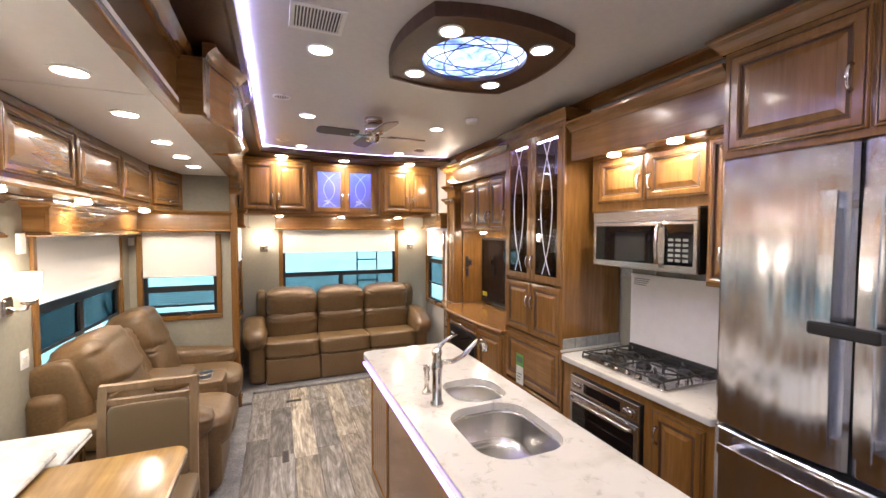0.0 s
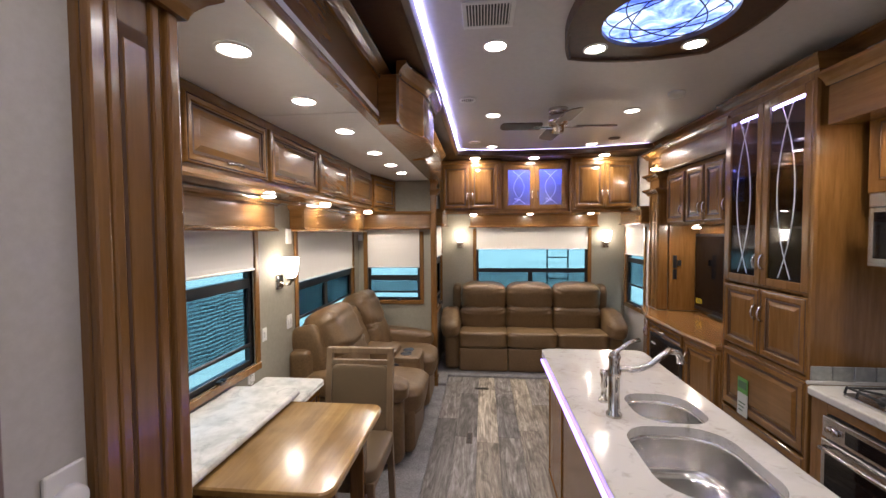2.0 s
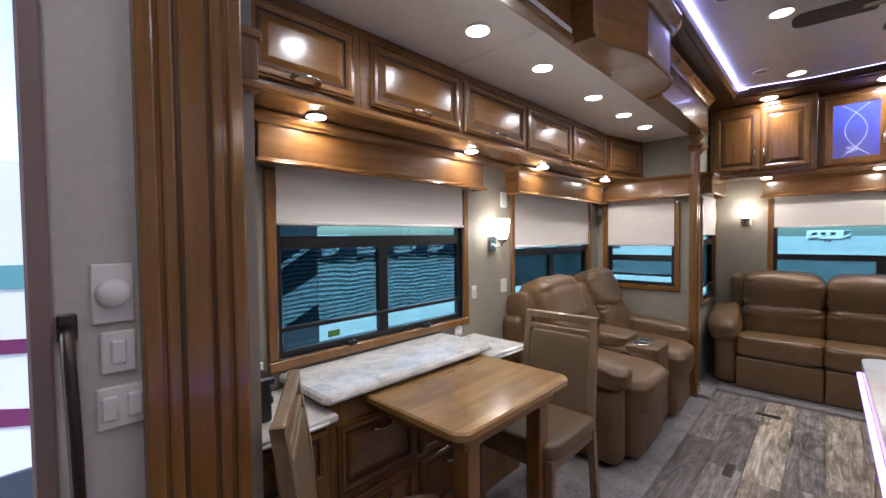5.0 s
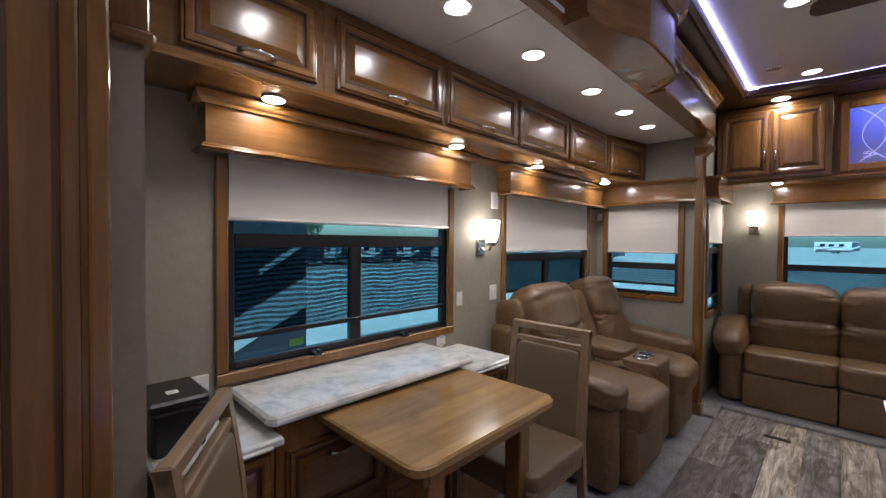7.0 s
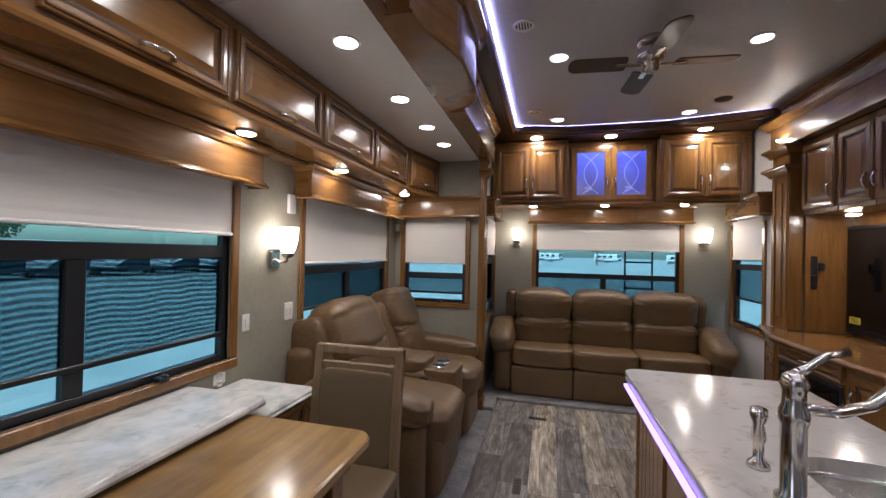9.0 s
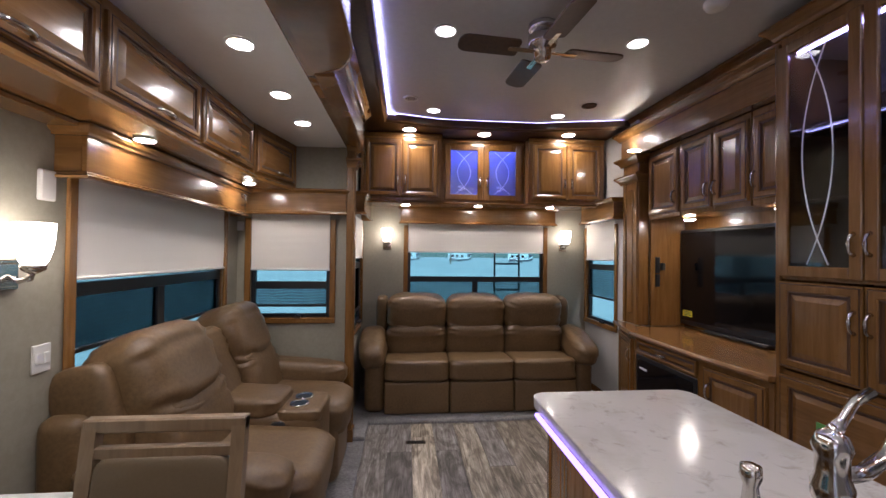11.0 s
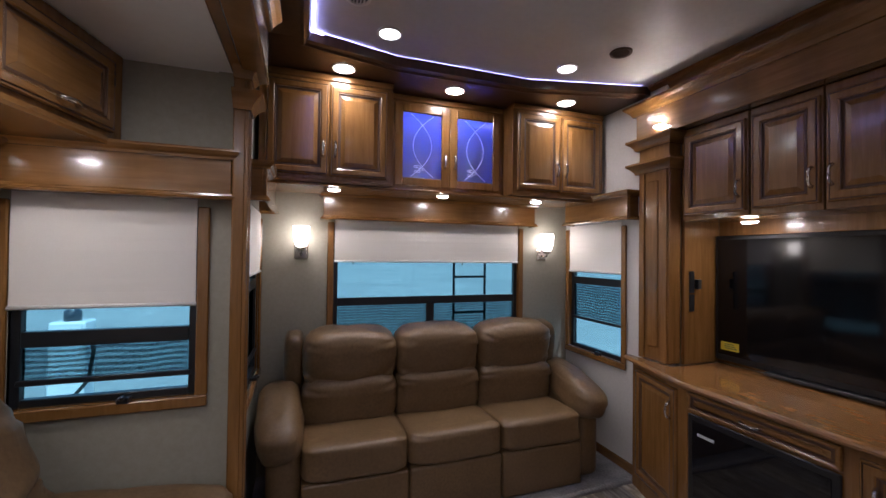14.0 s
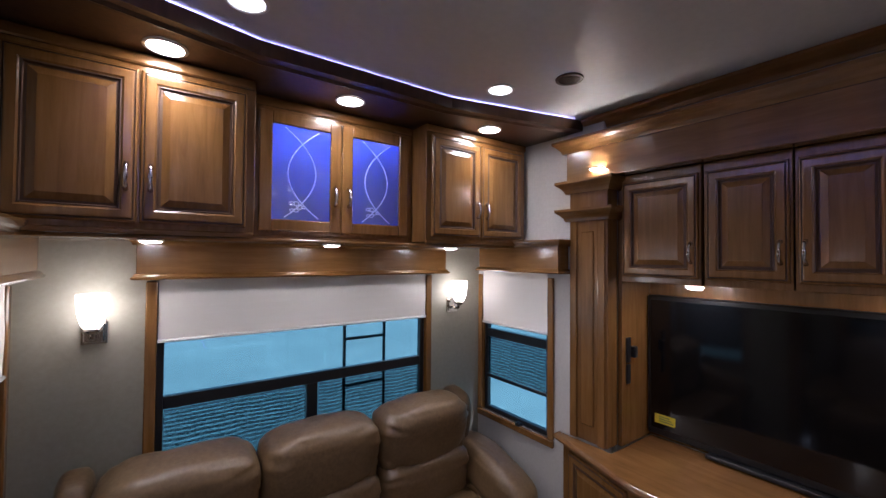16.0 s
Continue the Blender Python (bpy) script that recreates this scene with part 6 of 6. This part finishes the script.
# floor registers
for x, y, lx, ly in ((-0.67, -1.20, 0.15, 0.05), (-0.765, -2.27, 0.05, 0.17)):
    t = thing("floor_register", (x, y, 0), "bronze floor register set in the planks", "vent", "floor registers")
    part("frame", B((x - lx / 2, x + lx / 2, y - ly / 2, y + ly / 2, 0.0005, 0.004), bevel=0.0015), BRONZE, t)
    for k in range(5):
        if lx > ly:
            part("slot", B((x - lx / 2 + 0.012 + k * (lx - 0.02) / 5, x - lx / 2 + 0.03 + k * (lx - 0.02) / 5, y - ly * 0.3, y + ly * 0.3, 0.0035, 0.0048)), BLACK, t)
        else:
            part("slot", B((x - lx * 0.3, x + lx * 0.3, y - ly / 2 + 0.012 + k * (ly - 0.02) / 5, y - ly / 2 + 0.032 + k * (ly - 0.02) / 5, 0.0035, 0.0048)), BLACK, t)
t = thing("floor_register", (0.62, -1.25, 0), "bronze floor register set in the planks", "vent", "floor registers")
part("frame", B((0.50, 0.74, -1.28, -1.22, 0.0005, 0.004), bevel=0.0015), BRONZE, t)
part("slot", B((0.515, 0.725, -1.265, -1.235, 0.0035, 0.0048)), BLACK, t)
bb = thing("baseboard", (1.21, -0.45, 0.03), "stained wooden baseboard along the side wall", "trim", kind="structure")
part("board", B((1.205, 1.219, -0.80, -0.01, 0.031, 0.10), bevel=0.004), WOOD_H, bb)

# ---- entry door frame and handrail ----
ef = thing("door_1", (-1.25, -5.55, 0), "open entry doorway with a brown moulded jamb", "doorway", kind="structure")
boards("jamb", ((-1.295, -1.205, -5.146, -5.118, 0, 2.03), (-1.295, -1.21, -6.005, -5.985, 0, 2.03), (-1.295, -1.21, -5.985, -5.146, 2.005, 2.03)), JAMB, ef, bevel=0.004)
hr = thing("grab_handle", (-1.19, -5.10, 1.1), "bronze metal grab handle beside the entry door", "handle")
part("bar", tube([(-1.219, -5.104, 1.278), (-1.19, -5.104, 1.268), (-1.183, -5.103, 1.22), (-1.178, -5.100, 1.12), (-1.183, -5.098, 1.01), (-1.19, -5.098, 0.965), (-1.219, -5.098, 0.955)], 0.009, 10), BRONZE, hr, smooth=True)
for z in (1.278, 0.955):
    part("mounting_foot", B((-1.2195, -1.210, -5.114, -5.090, z - 0.022, z + 0.022), bevel=0.003), BRONZE, hr)

# ---- outside ----
solid("ground", B((-400, 400, -400, 400, -1.35, -1.30)), ASPHALT, "pale concrete sales lot around the trailer", "ground")
ld = thing("roof_ladder", (0.36, 0.16, 0.3), "thin metal roof ladder behind the rear window", "ladder")
for x in (0.235, 0.515):
    part("rail", tube([(x, 0.16, 0.2), (x, 0.16, 2.7)], 0.011, 8), RVDARK, ld, smooth=True)
for x in (0.235, 0.515):
    for z in (0.6, 2.5):
        part("bracket", tube([(x, 0.071, z), (x, 0.16, z)], 0.009, 6), RVDARK, ld)
for z in (0.45, 0.75, 1.05, 1.345, 1.65, 1.95):
    part("rung", tube([(0.235, 0.16, z), (0.515, 0.16, z)], 0.010, 8), RVDARK, ld, smooth=True)

up_ = thing("utility_pedestal", (-4.6, 5.5, -1.3), "pale grey utility pedestal with a hanging hose on the lot", "utility post")
part("column", B((-4.85, -4.35, 5.3, 5.7, -1.3, 0.35), bevel=0.03), RVWHITE, up_)
part("cap", lathe([(0.12, 0.35), (0.12, 0.5), (0.07, 0.55), (0.02, 0.7)], 14, (-4.6, 5.5, 0)), RVDARK, up_, smooth=True)
part("hose", tube([(-4.34, 5.3, 0.2), (-4.2, 5.25, -0.1), (-4.25, 5.2, -0.6), (-4.5, 5.1, -0.95), (-4.9, 5.0, -1.15)], 0.03, 8), RUBBER, up_, "dark hanging hose", smooth=True)


def trailer(x, y, turn, long=9.0, near=False):
    """A parked travel trailer: body, dark lower band, stripes, windows, wheels."""
    t = thing("travel_trailer", (x, y, -1.30), "white parked travel trailer with dark band and coloured swooping stripes", "trailer", "parked trailers", turn=turn)
    h = long / 2
    side = [(-h, 0.75), (h, 0.75), (h, 3.2), (h - 0.15, 3.3), (-h + 0.2, 3.3), (-h, 3.1)]
    part("body", rings([[(a, w_, c) for a, c in side] for w_ in (-1.2, 1.2)]), RVWHITE, t, local=True)
    part("end_panel", B((h - 1.5, h + 0.005, -1.206, 1.206, 0.78, 3.17), bevel=0.004), RVDARK, t, "dark painted end panel", local=True)
    for u0, u1, za, zb, wd in ((h - 1.45, h + 0.003, 1.42, 2.1, 0.17), (h - 0.55, h + 0.003, 2.35, 2.68, 0.03)):
        part("swoosh", rings([[(u0, -1.212, za - wd), (u0, -1.2, za - wd), (u0, -1.2, za + wd), (u0, -1.212, za + wd)], [(u1, -1.212, zb - wd), (u1, -1.2, zb - wd), (u1, -1.2, zb + wd), (u1, -1.212, zb + wd)]]), RVWHITE, t, "white diagonal stripe", local=True)
    part("skirt", B((-h + 0.2, h - 1.52, -1.21, 1.21, 0.45, 1.05), bevel=0.03), RVDARK, t, "dark lower band", local=True)
    for zz, mt, amp in ((2.55, RVTEAL, 0.10), (2.05, RVPURPLE, 0.16), (1.45, RVPURPLE, 0.3)):
        loops = []
        for k in range(25):
            s = -long / 2 + 0.3 + (long - 1.9) * k / 24
            c = zz + amp * math.sin(s * 0.9 + zz)
            h = 0.05 + 0.09 * (0.5 + 0.5 * math.sin(s * 0.5 + zz * 2))
            loops.append([(s, -1.206, c - h), (s, -1.2, c - h), (s, -1.2, c + h), (s, -1.206, c + h)])
        part("stripe", rings(loops), mt, t, "swooping painted stripe", local=True)
    for u in (-3.4, -1.6, 0.4):
        part("window", B((u, u + 1.1, -1.215, -1.19, 1.95, 2.75), bevel=0.02), BLACKGLASS, t, local=True)
    for u in (-0.6, 0.35):
        bm = lathe([(0.2, -0.11), (0.36, -0.10), (0.38, -0.05), (0.38, 0.05), (0.36, 0.10), (0.2, 0.11)], 20)
        bm.transform(Matrix.Translation((u, -1.08, 0.38)) @ pose(0, 0, 0, 90, 0, 0))
        part("wheel", bm, RUBBER, t, local=True)
    part("foot", B((-long / 2 + 0.5, -long / 2 + 0.62, -1.0, -0.88, 0, 0.8), (long / 2 - 1.3, long / 2 - 1.18, -1.0, -0.88, 0, 0.8)), RVDARK, t, local=True)
    return t


first = trailer(-5.7, -7.25, 94)
for x, y, an in ((-72, 6, 90), (-74, -8, 88), (-73, 20, 92), (-70, 35, 84), (-62, 90, 30), (-42, 140, 8), (-20, 150, 3), (0, 152, 2), (20, 151, -4), (42, 144, -10)):
    copy_thing(first, pose(x, y, -1.30, 0, 0, an))
for k in range(13):
    copy_thing(first, pose(-42 + 0.1 * k * k, 6 + 4.4 * k, -1.30, 0, 0, 4 * (k % 3) - 4) @ Matrix.Diagonal((0.85, 0.9, 0.78, 1)))


def tree(x, y, h, seed):
    random.seed(seed)
    t = thing("tree", (x, y, -1.3), "leafy green tree beyond the lot", "tree", "far trees")
    trunk = [tube([(0, 0, 0), (0.1, 0, h * 0.3), (0.0, 0.1, h * 0.7)], [0.22, 0.17, 0.06], 7)]
    for k in range(6):
        a_ = k * 1.05
        trunk.append(tube([(0.05, 0, h * (0.35 + 0.05 * k)), (math.cos(a_) * h * 0.25, math.sin(a_) * h * 0.25, h * (0.5 + 0.06 * k))], [0.08, 0.02], 5))
    part("trunk", join(*trunk), CHAIRWOOD, t, local=True)
    bm = bmesh.new()
    for k in range(900):
        a_, b_, r = random.uniform(0, 6.28), random.uniform(-1, 1), random.random() ** 0.4 * h * 0.34
        c = Vector((math.cos(a_) * math.sqrt(1 - b_ * b_) * r, math.sin(a_) * math.sqrt(1 - b_ * b_) * r, h * 0.68 + b_ * r * 0.9))
        c += Vector((noise.noise(c), noise.noise(c + Vector((5, 0, 0))), 0)) * h * 0.1
        d1 = Vector((random.uniform(-1, 1), random.uniform(-1, 1), random.uniform(-1, 1))).normalized() * 0.28
        d2 = d1.orthogonal().normalized() * 0.16
        bm.faces.new([bm.verts.new(c + q) for q in (d1, d2, -d1, -d2)])
    part("crown", bm, FOLIAGE, t, local=True)
    return t


tr0 = tree(-78, 12, 9, 3)
for x, y in ((-80, -8), (-76, 34), (-56, 84), (-18, 108), (12, 110), (42, 104)):
    copy_thing(tr0, pose(x, y, -1.3, 0, 0, x * 7))

# planks last
pw = 0.178
x = -1.058
col = 0
random.seed(11)
while x < 1.62:
    y = -6.98 - random.uniform(0.0, 0.9)
    x1 = min(x + pw, 1.64)
    while y < -0.86:
        ln = random.choice((0.9, 1.22))
        ya, yb = max(y, -6.98), min(y + ln, -0.80)
        if yb - ya > 0.05:
            plank(x, x1, ya, yb)
        y += ln
    x = x1
